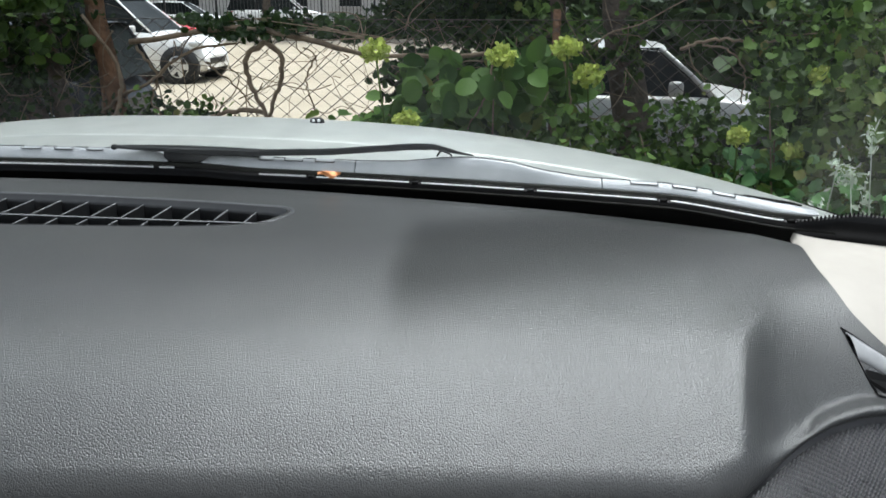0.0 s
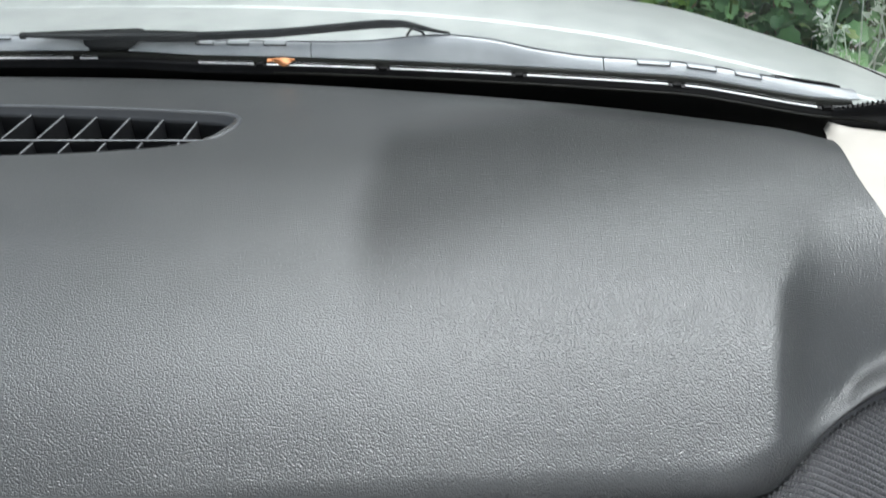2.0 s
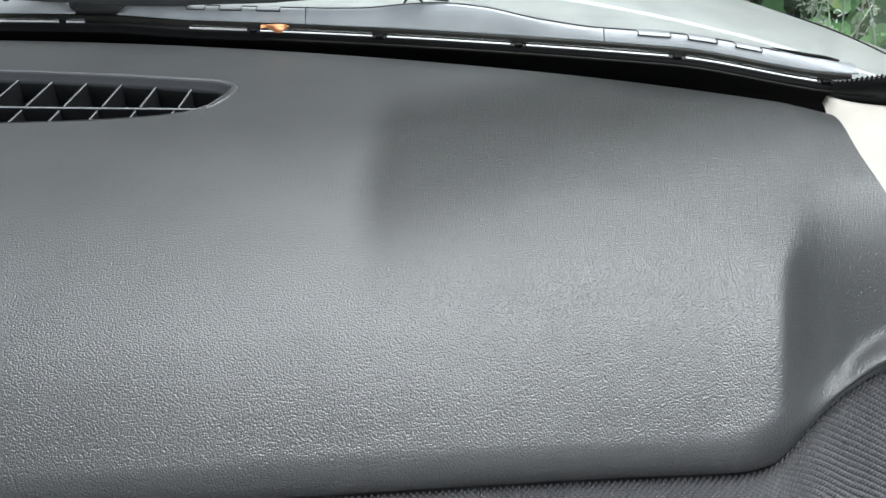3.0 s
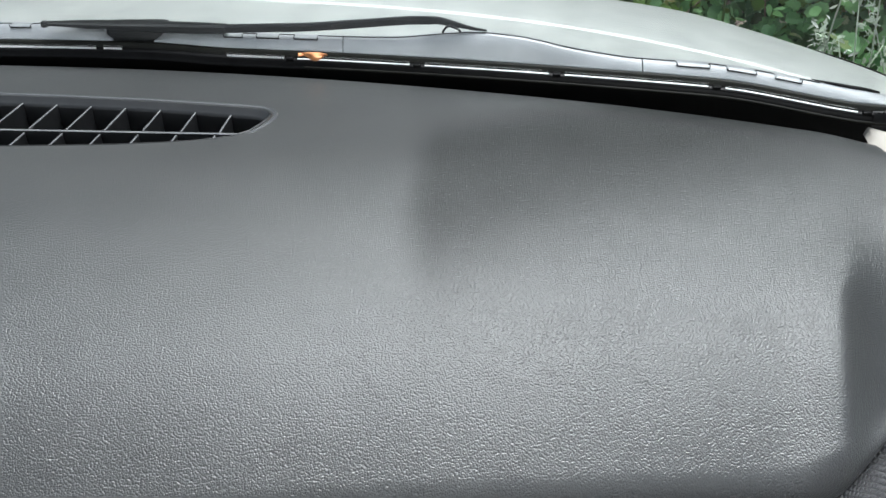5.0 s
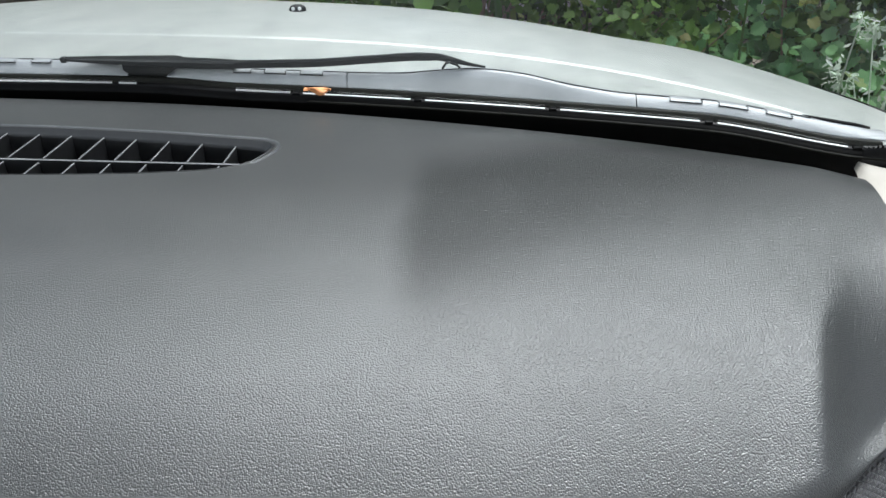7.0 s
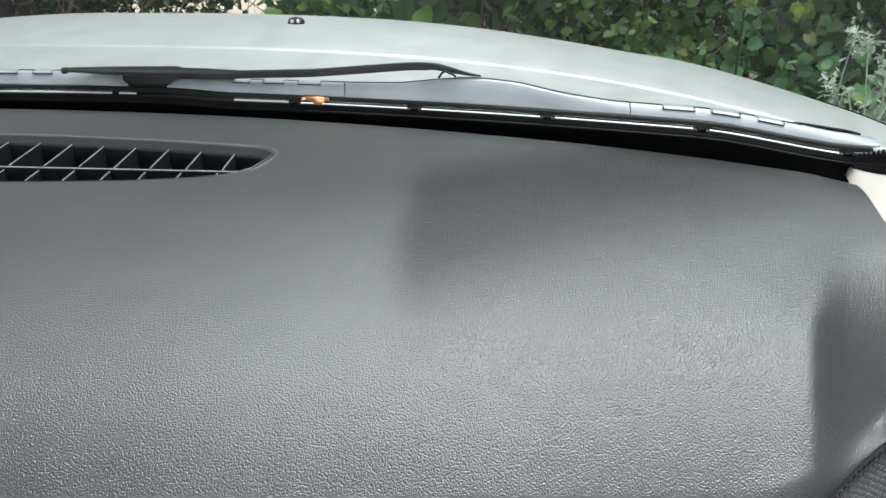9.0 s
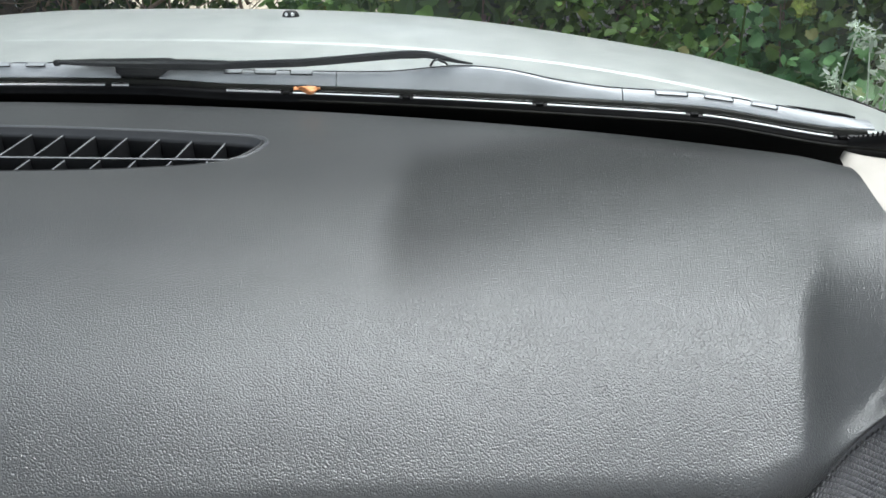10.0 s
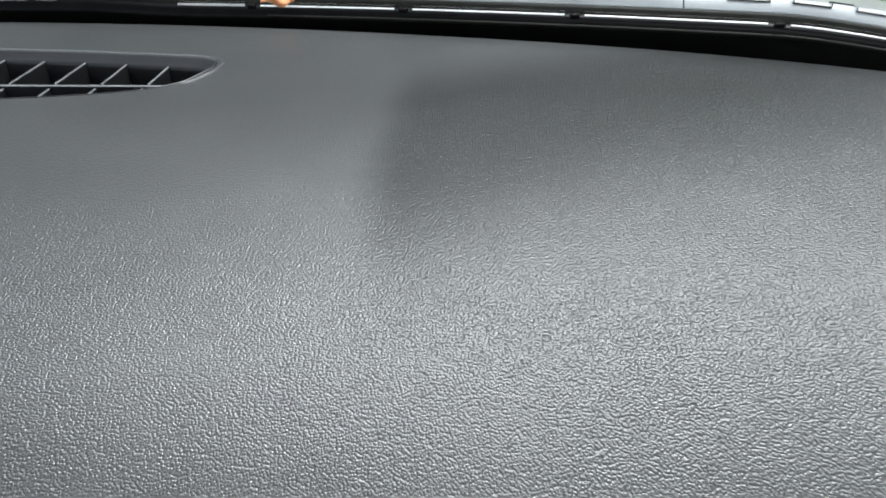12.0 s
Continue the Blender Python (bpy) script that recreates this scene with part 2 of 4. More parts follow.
def smooth1(xs, ys, x):
    """Cubic through a few places, without overshoot."""
    xs, ys = np.array(xs, float), np.array(ys, float)
    d = np.diff(ys) / np.diff(xs)
    g = np.r_[d[0], [0 if a * b <= 0 else 2 * a * b / (a + b) for a, b in zip(d, d[1:])], d[-1]]
    x = np.clip(np.asarray(x, float), xs[0], xs[-1])
    i = np.clip(np.searchsorted(xs, x) - 1, 0, len(xs) - 2)
    h = xs[i + 1] - xs[i]
    u = (x - xs[i]) / h
    return (ys[i] * (1 + 2 * u) * (1 - u) ** 2 + ys[i + 1] * u * u * (3 - 2 * u) + h * u * (1 - u) * (g[i] * (1 - u) - g[i + 1] * u))


def sstep(a, b, x):
    u = np.clip((np.asarray(x, float) - a) / (b - a), 0, 1)
    return u * u * (3 - 2 * u)


def box_data(lo, hi, m=None):
    v = [Vector((x, y, z)) for x in (lo[0], hi[0]) for y in (lo[1], hi[1]) for z in (lo[2], hi[2])]
    if m is not None:
        v = [m @ p for p in v]
    f = [(0, 1, 3, 2), (4, 6, 7, 5), (0, 4, 5, 1), (2, 3, 7, 6), (0, 2, 6, 4), (1, 5, 7, 3)]
    return [tuple(p) for p in v], f


def bevel_box(lo, hi, r, seg=2):
    bm = bmesh.new()
    bmesh.ops.create_cube(bm, size=1.0)
    for v in bm.verts:
        v.co = Vector([lo[k] + (v.co[k] + 0.5) * (hi[k] - lo[k]) for k in range(3)])
    bmesh.ops.bevel(bm, geom=list(bm.edges), offset=r, segments=seg, profile=0.6, affect="EDGES")
    for f in bm.faces:
        f.smooth = True
    return bm


# ---- the plan of the cabin front ----
def strip_y(x):
    """The foot of the windscreen, seen from above."""
    x = np.asarray(x, float)
    return 0.9063 - 0.2122 * x - 0.1507 * x * x


def front_y(x):
    """The front edge of the dashboard."""
    x = np.asarray(x, float)
    return 0.8838 - 0.2639 * x - 0.1844 * x * x


EDGE_X = [-1.2, -0.35, 0.0, 0.15, 0.22, 0.243, 0.26, 0.275, 0.29, 0.31, 0.335, 0.37, 0.46]


def edge_y(x):
    """The lower edge of the pad: nearly straight, then an arch at the outer end."""
    return smooth1(EDGE_X, [0.40, 0.414, 0.436, 0.4435, 0.4455, 0.4505, 0.462, 0.474, 0.486, 0.498, 0.508, 0.515, 0.50], x)


def edge_z(x):
    return smooth1(EDGE_X, [0.875, 0.876, 0.8785, 0.8795, 0.8805, 0.882, 0.887, 0.894, 0.900, 0.908, 0.916, 0.921, 0.921], x)


def ridge_x(y):
    """The crest beside the hollow at the outer end."""
    return smooth1([0.38, 0.44, 0.462, 0.50, 0.553, 0.593, 0.66], [0.230, 0.2405, 0.2475, 0.2555, 0.269, 0.289, 0.32], y)


def dash_z(x, y):
    """The height of the pad; beyond the crest it sinks to meet the arched edge."""
    x, y = np.asarray(x, float), np.asarray(y, float)
    ye = edge_y(x)
    over = np.clip(pad_z(x, ye + 0.015) - edge_z(x) - 0.008, 0, None)
    p = np.clip(x - ridge_x(y), 0, None)
    fall = p * p / (p + 0.010) / 0.060
    z = pad_z(x, y) - over * fall / (1 + fall ** 4) ** 0.25 * sstep(0.065, 0.0, y - ye)
    rest = edge_z(x) + 0.004 - 0.32 * np.clip(y - ye - 0.012, 0, 0.03)
    level = 0.5 * (z + rest + np.sqrt((z - rest) ** 2 + 0.004 ** 2))
    w = sstep(0.0, 0.03, x - ridge_x(y))
    return z + (level - z) * w


def pad_z(x, y):
    y = y + (0.44 - np.minimum(edge_y(x), 0.4455)) * sstep(0.60, 0.47, y)
    base = smooth1([0.38, 0.43, 0.44, 0.45, 0.46, 0.475, 0.49, 0.505, 0.52, 0.57, 0.65, 0.75, 0.85, 1.1],
                   [0.838, 0.8860, 0.8950, 0.9033, 0.9110, 0.9218, 0.9315, 0.9403, 0.9480, 0.967, 0.983, 0.995, 1.0, 1.0], y)
    d = np.asarray(x, float) - ridge_x(y)
    depth = sstep(0.66, 0.49, y)
    p = np.clip(d + 0.002, 0, None)
    q = p * p / (p + 0.024)
    hollow = 0.34 * q + 0.027 * (1 - np.exp(-q / 0.028)) - 0.0062 * np.exp(-((d + 0.006) / 0.020) ** 2)
    nose = np.clip(1 - (front_y(x) - y) / 0.040, 0, 1)
    return base - depth * hollow - 0.0036 * nose * nose - 0.012 * sstep(0.33, 0.42, x) * sstep(0.70, 0.80, y)


def pad_end(y):
    """The outer end of the pad, relative to x = 0.395."""
    return smooth1([0.38, 0.50, 0.56, 0.588, 0.598, 0.618, 0.65, 0.674, 0.751, 0.79, 0.85], [0.06, 0.055, 0.035, 0.004, -0.006, -0.018, -0.023, -0.024, -0.017, -0.003, 0.003], y)


OUTLET = [(0.3635, 0.597), (0.392, 0.580), (0.412, 0.565), (0.410, 0.541), (0.383, 0.551), (0.3725, 0.569)]
VANES = [((0.366, 0.592), (0.402, 0.574), (0.402, 0.564), (0.371, 0.574)), ((0.379, 0.556), (0.405, 0.547), (0.405, 0.540), (0.381, 0.549))]


# ---- dashboard ----
dashboard = empty("dashboard", "black grained plastic dashboard, dusty with one darker patch", "dashboard", m=pose(0, 0, 0))
NV = 110
COLS = np.r_[np.linspace(-1.0, 0.2, 80), np.linspace(0.203, 0.395, 80)]


def reach(x):
    """How far behind the edge the rounding of the brow begins."""
    return 0.012 + 0.003 * sstep(0.240, 0.262, x)


top = np.zeros((NV, len(COLS), 3))
for j_, a in enumerate(COLS):
    for i_, s_ in enumerate(np.linspace(0, 1, NV)):
        x = a
        for _ in range(3):
            yf, ye = float(front_y(x)), float(edge_y(x) + reach(x))
            y = yf + (ye - yf) * s_
            x = a + float(sstep(0.25, 0.395, a) * pad_end(y))
        top[i_, j_] = (x, y, float(dash_z(x, y)))
brow = []
for w in np.linspace(0, 1, 19)[1:]:
    line = []
    for p in top[-1]:
        x, ya, za = p
        yb, zb, L = float(edge_y(x)), float(edge_z(x)), float(reach(x))
        m = float(dash_z(x, ya + 0.002) - dash_z(x, ya)) / 0.002
        k = float(sstep(0.262, 0.240, x))
        lip = 0.0012 * (1 - k)
        c1 = (ya - k * 0.006 - (1 - k) * 0.62 * L, za - m * (k * 0.006 + (1 - k) * 0.62 * L) + lip)
        c2 = (yb - 0.003 + 0.002 * k, k * (zb + 0.013) + (1 - k) * (zb + 0.58 * max(za - zb, 0.012) + 0.4 * lip))
        c3 = (yb, zb)
        q = [(1 - w) ** 3 * u0 + 3 * w * (1 - w) ** 2 * u1 + 3 * w * w * (1 - w) * u2 + w ** 3 * u3 for u0, u1, u2, u3 in zip((ya, za), c1, c2, c3)]
        line.append((x, q[0], q[1]))
    brow.append(np.array(line))
last = brow[-1].copy()
last[:, 1], last[:, 2] = edge_y(last[:, 0]), edge_z(last[:, 0])
brow += [brow[-1] * (1 - w) + last * w for w in (0.25, 0.6, 1.0)]
under = [brow[-1] + np.array([0, 0.003, -0.003]), brow[-1] + np.array([0, 0.014, -0.005]), brow[-1] + np.array([0, 0.035, -0.008])]
front = [top[0] + np.array([0, 0.006, -0.003]), top[0] + np.array([0, 0.010, -0.012]), top[0] + np.array([0, 0.010, -0.05])]
pad_pts = np.array(front[::-1] + list(top) + brow + under)
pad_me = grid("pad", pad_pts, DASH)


def vent_line(grow=0.0):
    """The outline of the defroster grille, from above."""
    up = spline([(-0.74, 0.878), (-0.483, 0.868), (-0.319, 0.849), (-0.215, 0.8315)], 30)
    tip = spline([(-0.215, 0.8315), (-0.187, 0.8255), (-0.1735, 0.815), (-0.1745, 0.800), (-0.186, 0.778)], 16)
    low = spline([(-0.186, 0.778), (-0.21, 0.765), (-0.257, 0.757), (-0.364, 0.752), (-0.74, 0.752)], 34)
    line = np.vstack([up, tip[1:], low[1:]])
    if grow:
        d = np.roll(line, -1, 0) - np.roll(line, 1, 0)
        d /= np.linalg.norm(d, axis=1)[:, None]
        k = np.arange(len(line))
        slim = 1 - 0.85 * sstep(40, 50, k)
        line = line + (grow * slim)[:, None] * np.c_[-d[:, 1], d[:, 0]]
    return line


def ring_walls(loops):
    """Joins loops of points (same count) with walls."""
    n = len(loops[0])
    verts = [tuple(p) for lp in loops for p in lp]
    faces = []
    for i in range(len(loops) - 1):
        for k in range(n):
            q = (k + 1) % n
            faces.append((i * n + k, (i + 1) * n + k, (i + 1) * n + q, i * n + q))
    return verts, faces


def vent_z(line, dz=0.0):
    return np.c_[line, dash_z(line[:, 0], line[:, 1]) + dz]


# the pad has a hole where the grille sits
hole = vent_line(0.0005)
cut_v, cut_f = ring_walls([np.c_[hole, np.full(len(hole), 0.94)], np.c_[hole, np.full(len(hole), 1.05)]])
nh = len(hole)
cut_f += [tuple(range(nh)), tuple(range(2 * nh - 1, nh - 1, -1))]
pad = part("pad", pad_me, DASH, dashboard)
cutter = new("cutter", mesh_of("cutter", cut_v, cut_f, DASH, False))
bm = bmesh.new()
bm.from_mesh(cutter.data)
bmesh.ops.recalc_face_normals(bm, faces=bm.faces)
bm.to_mesh(cutter.data)
bm.free()
cut = pad.modifiers.new("cut", "BOOLEAN")
cut.operation, cut.object, cut.solver = "DIFFERENCE", cutter, "EXACT"
bpy.context.view_layer.update()
cleaned = bpy.data.meshes.new_from_object(pad.evaluated_get(bpy.context.evaluated_depsgraph_get()))
pad.modifiers.clear()
pad.data = cleaned
bpy.data.objects.remove(cutter)

vent = part("defroster_vent", mesh_of("defroster_vent", *ring_walls([
    vent_z(vent_line(0.0), 0.0), vent_z(vent_line(-0.0007), 0.0009), vent_z(vent_line(-0.0026), 0.0006), vent_z(vent_line(-0.0032), -0.0032),
    vent_z(vent_line(-0.0075), -0.0040), vent_z(vent_line(-0.0084), -0.008)]), FIN), FIN, dashboard, "dark grey slotted defroster grille")
RIM_N = 46
rim_rows = [vent_z(vent_line(g), dz)[:RIM_N] for g, dz in ((0.0062, -0.0006), (0.0054, 0.0009), (0.0036, 0.0012), (0.0020, 0.0002))]
part("rim", grid("rim", np.array(rim_rows).transpose(1, 0, 2), VENT), VENT, vent)
part("duct_wall", mesh_of("duct_wall", *ring_walls([vent_z(vent_line(-0.0084), -0.008), vent_z(vent_line(-0.0095), -0.034)]), FIN), FIN, vent)
floor_line = vent_z(vent_line(-0.009), -0.033)
part("duct", mesh_of("duct", floor_line, [tuple(range(len(floor_line)))], RUBBER, False), RUBBER, vent)


def bar_y(x):
    return 0.789 - 0.055 * (x + 0.38)


bx = np.linspace(-0.735, -0.19, 40)
bar = []
for x in bx:
    y, z = bar_y(x), float(dash_z(x, bar_y(x))) - 0.003
    bar.append([(x, y - 0.0014, z - 0.02), (x, y - 0.0014, z - 0.0006), (x, y - 0.0007, z), (x, y + 0.0007, z), (x, y + 0.0014, z - 0.0006), (x, y + 0.0014, z - 0.02)])
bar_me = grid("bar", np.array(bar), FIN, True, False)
bar_me.materials.append(BARLIT)
# only the light-catching top faces get the paler colour
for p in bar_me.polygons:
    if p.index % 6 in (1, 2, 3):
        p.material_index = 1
part("bar", bar_me, FIN, vent, "cross bar with its lit top coloured paler")


def lines_at(x):
    up = vent_line(-0.0085)
    n = len(up)
    hi = np.interp(x, up[:40, 0], up[:40, 1])
    lw = up[48:]
    return hi, np.interp(x, lw[::-1, 0], lw[::-1, 1])


for k in range(16):
    x = -0.216 - 0.0362 * k
    hi, lo = lines_at(x)
    for a, b, shift in ((bar_y(x) + 0.001, hi + 0.002, 0.0), (lo - 0.002, bar_y(x) - 0.001, -0.004)):
        if b - a < 0.006:
            continue
        xs_, zt = x + shift, float(dash_z(x, (a + b) / 2)) - 0.004
        prof = [(-0.0009, -0.024), (-0.0009, -0.0006), (-0.0004, 0.0), (0.0004, 0.0), (0.0009, -0.0006), (0.0009, -0.024)]
        v = [(xs_ + p + (y - bar_y(x)) * 0.02, y, zt + q) for y in (a, b) for p, q in prof]
        f = [(i, (i + 1) % 6, 6 + (i + 1) % 6, 6 + i) for i in range(6)] + [(5, 4, 3, 2, 1, 0), (6, 7, 8, 9, 10, 11)]
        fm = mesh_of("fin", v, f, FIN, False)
        fm.materials.append(BARLIT)
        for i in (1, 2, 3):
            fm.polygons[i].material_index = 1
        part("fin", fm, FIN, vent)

# lower panel with a relief of small pyramids
def panel_pt(x, d):
    k = float(sstep(0.235, 0.30, x))
    bulge = 0.022 * k * math.sin(min(max(d, 0) / 0.14, 1) * math.pi * 0.85)
    return np.array([x, float(edge_y(x)) + 0.008 - (0.97 - 0.30 * k) * d - bulge, float(edge_z(x)) - 0.005 - (0.13 + 0.60 * k) * d + bulge * 0.35])


pan = np.array([[panel_pt(x, d) + np.array([0, 0.001, -0.001]) for x in np.linspace(-1.0, 0.46, 110)] for d in np.linspace(-0.01, 0.3, 24)])
lower = part("lower_panel", grid("lower_panel", pan, PANEL), PANEL, dashboard, "dark plastic panel with a fine diamond relief")
pv, pf = [], []
pitch = 0.0042
for i in range(-4, 212):
    for j in range(2, 62):
        x = -0.36 + pitch * (i + 0.5 * (j % 2))
        d = 0.003 + pitch * 0.5 * j
        if x > 0.45:
            continue
        c0, cx, cd = panel_pt(x, d), panel_pt(x + 0.002, d), panel_pt(x, d + 0.002)
        ex, ed = (cx - c0) / 0.002, (cd - c0) / 0.002
        nn = np.cross(ed, ex)
        nn = -nn / np.linalg.norm(nn) if nn[2] < 0 else nn / np.linalg.norm(nn)
        h = pitch * 0.46
        o = len(pv)
        pv += [c0 + ex * h, c0 + ed * h, c0 - ex * h, c0 - ed * h, c0 + nn * 0.0028]
        pf += [(o, o + 1, o + 4), (o + 1, o + 2, o + 4), (o + 2, o + 3, o + 4), (o + 3, o, o + 4)]
relief = part("relief", mesh_of("relief", pv, pf, PANEL, False), PANEL, lower)
tagged(relief, kind="stuff")

# side demister outlet near the outer end of the pad
def on_pad(x, y, lift):
    return np.array([x, y, float(dash_z(x, y)) + lift])


side = empty("side_demister")
side.parent = dashboard
corner = spline(OUTLET + OUTLET[:1], 40)[:-1]
mid_ = corner.mean(axis=0)
rim_ = np.array([on_pad(x, y, 0.0012) for x, y in corner])
inner = np.array([on_pad(x, y, 0.0004) for x, y in mid_ + (corner - mid_) * 0.94])
v, f = ring_walls([rim_ - np.array([0, 0, 0.004]), rim_, inner])
f.append(tuple(range(78, 117)))
part("outlet", mesh_of("outlet", v, f, RUBBER, False), RUBBER, side, "black outlet slot")
for quad, bow, tone in zip(VANES, (0.004, 0.002), (VANE, BLACK)):
    (ax, ay), (bx_, by), (cx, cy), (dx_, dy) = quad
    rows_ = []
    for c in np.linspace(0, 1, 10):
        u0, u1 = np.array([ax + (bx_ - ax) * c, ay + (by - ay) * c]), np.array([dx_ + (cx - dx_) * c, dy + (cy - dy) * c])
        row = [on_pad(*(u0 + (u1 - u0) * w), 0.0010 + bow * math.sin(math.pi * (0.1 + 0.8 * w))) for w in np.linspace(0, 1, 7)]
        rows_.append([on_pad(*u0, 0.0004)] + row + [on_pad(*u1, 0.0004)])
    part("vane", grid("vane", np.array(rows_), tone), tone, side, "light grey vane" if tone is VANE else "black vane")

# ---- windscreen, its seal and trim ----
def foot(x):
    """The foot of the glass, which wraps rearwards and up at the corner."""
    if x <= 0.38:
        return np.array([x, float(strip_y(x)), 1.0145 - 0.012 * float(sstep(0.25, 0.40, x)) + 0.004 * float(sstep(-0.24, -0.34, x))])
    k = x - 0.38
    return np.array([x, float(strip_y(0.38)) - 0.22 * k - 0.6 * k * k, 1.003 - 0.02 * k])


GX = np.r_[np.linspace(-1.2, 0.38, 50), np.linspace(0.39, 0.66, 20)]


def header(x):
    k = (x + 1.2) / 1.86
    return np.array([-1.05 + 1.5 * k, 0.12 + 0.10 * math.sin(math.pi * k), 1.46 + 0.03 * math.sin(math.pi * k)])


def glass_pt(x, v):
    a, b = foot(x), header(x)
    return a + (b - a) * v + np.array([0, 0.05, 0.05]) * 4 * v * (1 - v) * 0.35


screen = part("windshield", grid("windshield", np.array([[glass_pt(x, v) for x in GX] for v in np.linspace(0, 1, 14)]), GLASS), GLASS)
tagged(screen, "clear sloping windscreen glass above the dashboard", "windshield", kind="structure")
screen.visible_shadow = False


def swept(profile, xs_, base):
    """Sweeps a (y, z) profile along the foot line."""
    return np.array([[base(x) + np.array([0, p, q]) for p, q in profile] for x in xs_])


seal = part("windshield_seal", grid("windshield_seal", swept([(0.004, -0.002), (0.0, -0.0035), (-0.002, -0.006), (-0.001, -0.009), (-0.004, -0.0105), (-0.004, -0.013), (0.004, -0.016), (0.006, -0.07)], GX, foot), RUBBER), RUBBER)
tagged(seal, "glossy black rubber seal along the windscreen foot", "seal", kind="structure")
# slightly lighter bead, added for the highlight along the seal's lower edge
part("seal_highlight", grid("seal_highlight", swept([(-0.004 + 0.0016 * math.cos(a), -0.0105 + 0.0016 * math.sin(a)) for a in np.linspace(0, 2 * math.pi, 8, endpoint=False)], np.linspace(-0.16, 0.43, 60), foot), SEAL, True), SEAL, seal, "dull bead drawn for the seal's edge highlight")
# white strips stand in for the pale bonnet showing through gaps
edge = empty("windshield_gap_line", "thin white line painted for light gaps at the glass foot, broken by black clips", "trim")
tagged(edge, kind="structure")
gaps = [-0.36, -0.175, -0.037, 0.106, 0.257, 0.388, 0.42]
for a, b in zip(gaps[1:], gaps[2:]):
    xs_ = np.linspace(a + 0.008, b - 0.008, 16) if b < 0.4 else np.linspace(a + 0.012, b - 0.006, 8)
    part("bright_strip", grid("bright_strip", swept([(0.0003, -0.0032), (0.0001, -0.0028), (0.0006, -0.0022), (0.002, -0.0022), (0.002, -0.004)], xs_, foot), GAPWHITE), GAPWHITE, edge, "thin white strip")
for g in gaps[1:6]:
    p = foot(g)
    part("clip", bevel_box(p + np.array([-0.004, -0.0020, -0.0040]), p + np.array([0.004, 0.004, -0.0012]), 0.001), RUBBER, edge, "black clip")
# white dots painted for light gaps in the black band's dotted edge, further along
dv = []
for x in list(np.arange(-0.62, -0.395, 0.0027)) + list(np.arange(-0.385, -0.365, 0.0027)) + list(np.arange(-0.245, -0.182, 0.0027)):
    p = foot(x)
    dv.append(box_data(p + np.array([-0.0009, 0.0005, -0.0034]), p + np.array([0.0009, 0.0016, -0.0014])))
v, f = joined(dv)
dots = part("dot_row", mesh_of("dot_row", v, f, GAPWHITE, False), GAPWHITE, edge)
tagged(dots, kind="stuff")

# black printed band with a toothed edge at the corner of the glass
band, teeth = [], []
for x in np.linspace(0.392, 0.655, 70):
    p = foot(x)
    hgt = 0.012 * float(sstep(0.39, 0.46, x)) + 0.02 * max(0.0, x - 0.46)
    band.append([p + np.array([0, -0.0045, -0.018]), p + np.array([0, -0.0045, hgt - 0.001]), p + np.array([0, 0.001, hgt])])
    b0 = p + np.array([0, -0.004, hgt])
    teeth.append(box_data(b0 + np.array([-0.0008, 0, -0.001]), b0 + np.array([0.0008, 0.001, 0.0035 * float(sstep(0.39, 0.42, x))])))
fb = part("glass_band", grid("glass_band", np.array(band), RUBBER), RUBBER)
tagged(fb, "black printed band with toothed edge at the glass corner", "glass band", kind="structure")
tt = part("tooth_row", mesh_of("tooth_row", *joined(teeth), RUBBER, False), RUBBER, fb)
tagged(tt, kind="stuff")

# pale trim at the foot of the pillar
pil = []
for k in np.linspace(0, 1, 30):
    x = 0.393 + 0.20 * k
    a = foot(x) + np.array([0, -0.003, -0.019])
    y = 0.80 - 0.24 * k
    e = np.array([0.390 + float(pad_end(y)), y, float(dash_z(0.38, y)) - 0.008])
    pil.append([e + (a - e) * w + np.array([0, 0, 0.006]) * math.sin(math.pi * w) for w in np.linspace(0, 1, 10)])
trim = part("pillar_trim", grid("pillar_trim", np.array(pil), CREAM), CREAM)
tagged(trim, "smooth cream plastic trim at the windscreen pillar foot", "trim", kind="structure")

# ---- cowl, wiper ----
def cowl_h(x):
    return smooth1([-1.2, -0.43, -0.40, -0.386, -0.378, -0.329, -0.322, -0.312, -0.29, -0.175, -0.118, -0.06, 0.0, 0.03, 0.07, 0.13, 0.19, 0.26, 0.335, 0.385, 0.415],
                   [0.018, 0.018, 0.0165, 0.0125, 0.006, 0.005, 0.010, 0.0135, 0.0155, 0.017, 0.0175, 0.0195, 0.027, 0.0295, 0.0275, 0.018, 0.0135, 0.0135, 0.0135, 0.012, 0.008], x)


cowl = empty("cowl_panel", "weathered grey plastic cowl panel below the windscreen", "cowl")


def cowl_part(a, b, n):
    out = []
    for x in np.linspace(a, b, n):
        f0, h = foot(min(x, 0.41)), float(cowl_h(x))
        f0 = np.array([x, f0[1], f0[2]])
        out.append([f0 + np.array([0, p, q]) for p, q in [(0.012, 0.002), (0.0085, 0.0035), (0.0090, 0.0050), (0.012, max(h * 0.6, 0.0055)), (0.016, h - 0.0015), (0.019, h), (0.03, h - 0.001), (0.06, h - 0.018), (0.10, h - 0.05)]])
    return part("cowl_section", grid("cowl_section", np.array(out), COWL), COWL, cowl)


for a, b, n in ((-1.1, -0.377, 120), (-0.329, -0.1175, 60), (-0.1165, 0.1895, 50), (0.1905, 0.418, 40)):
    cowl_part(a, b, n)
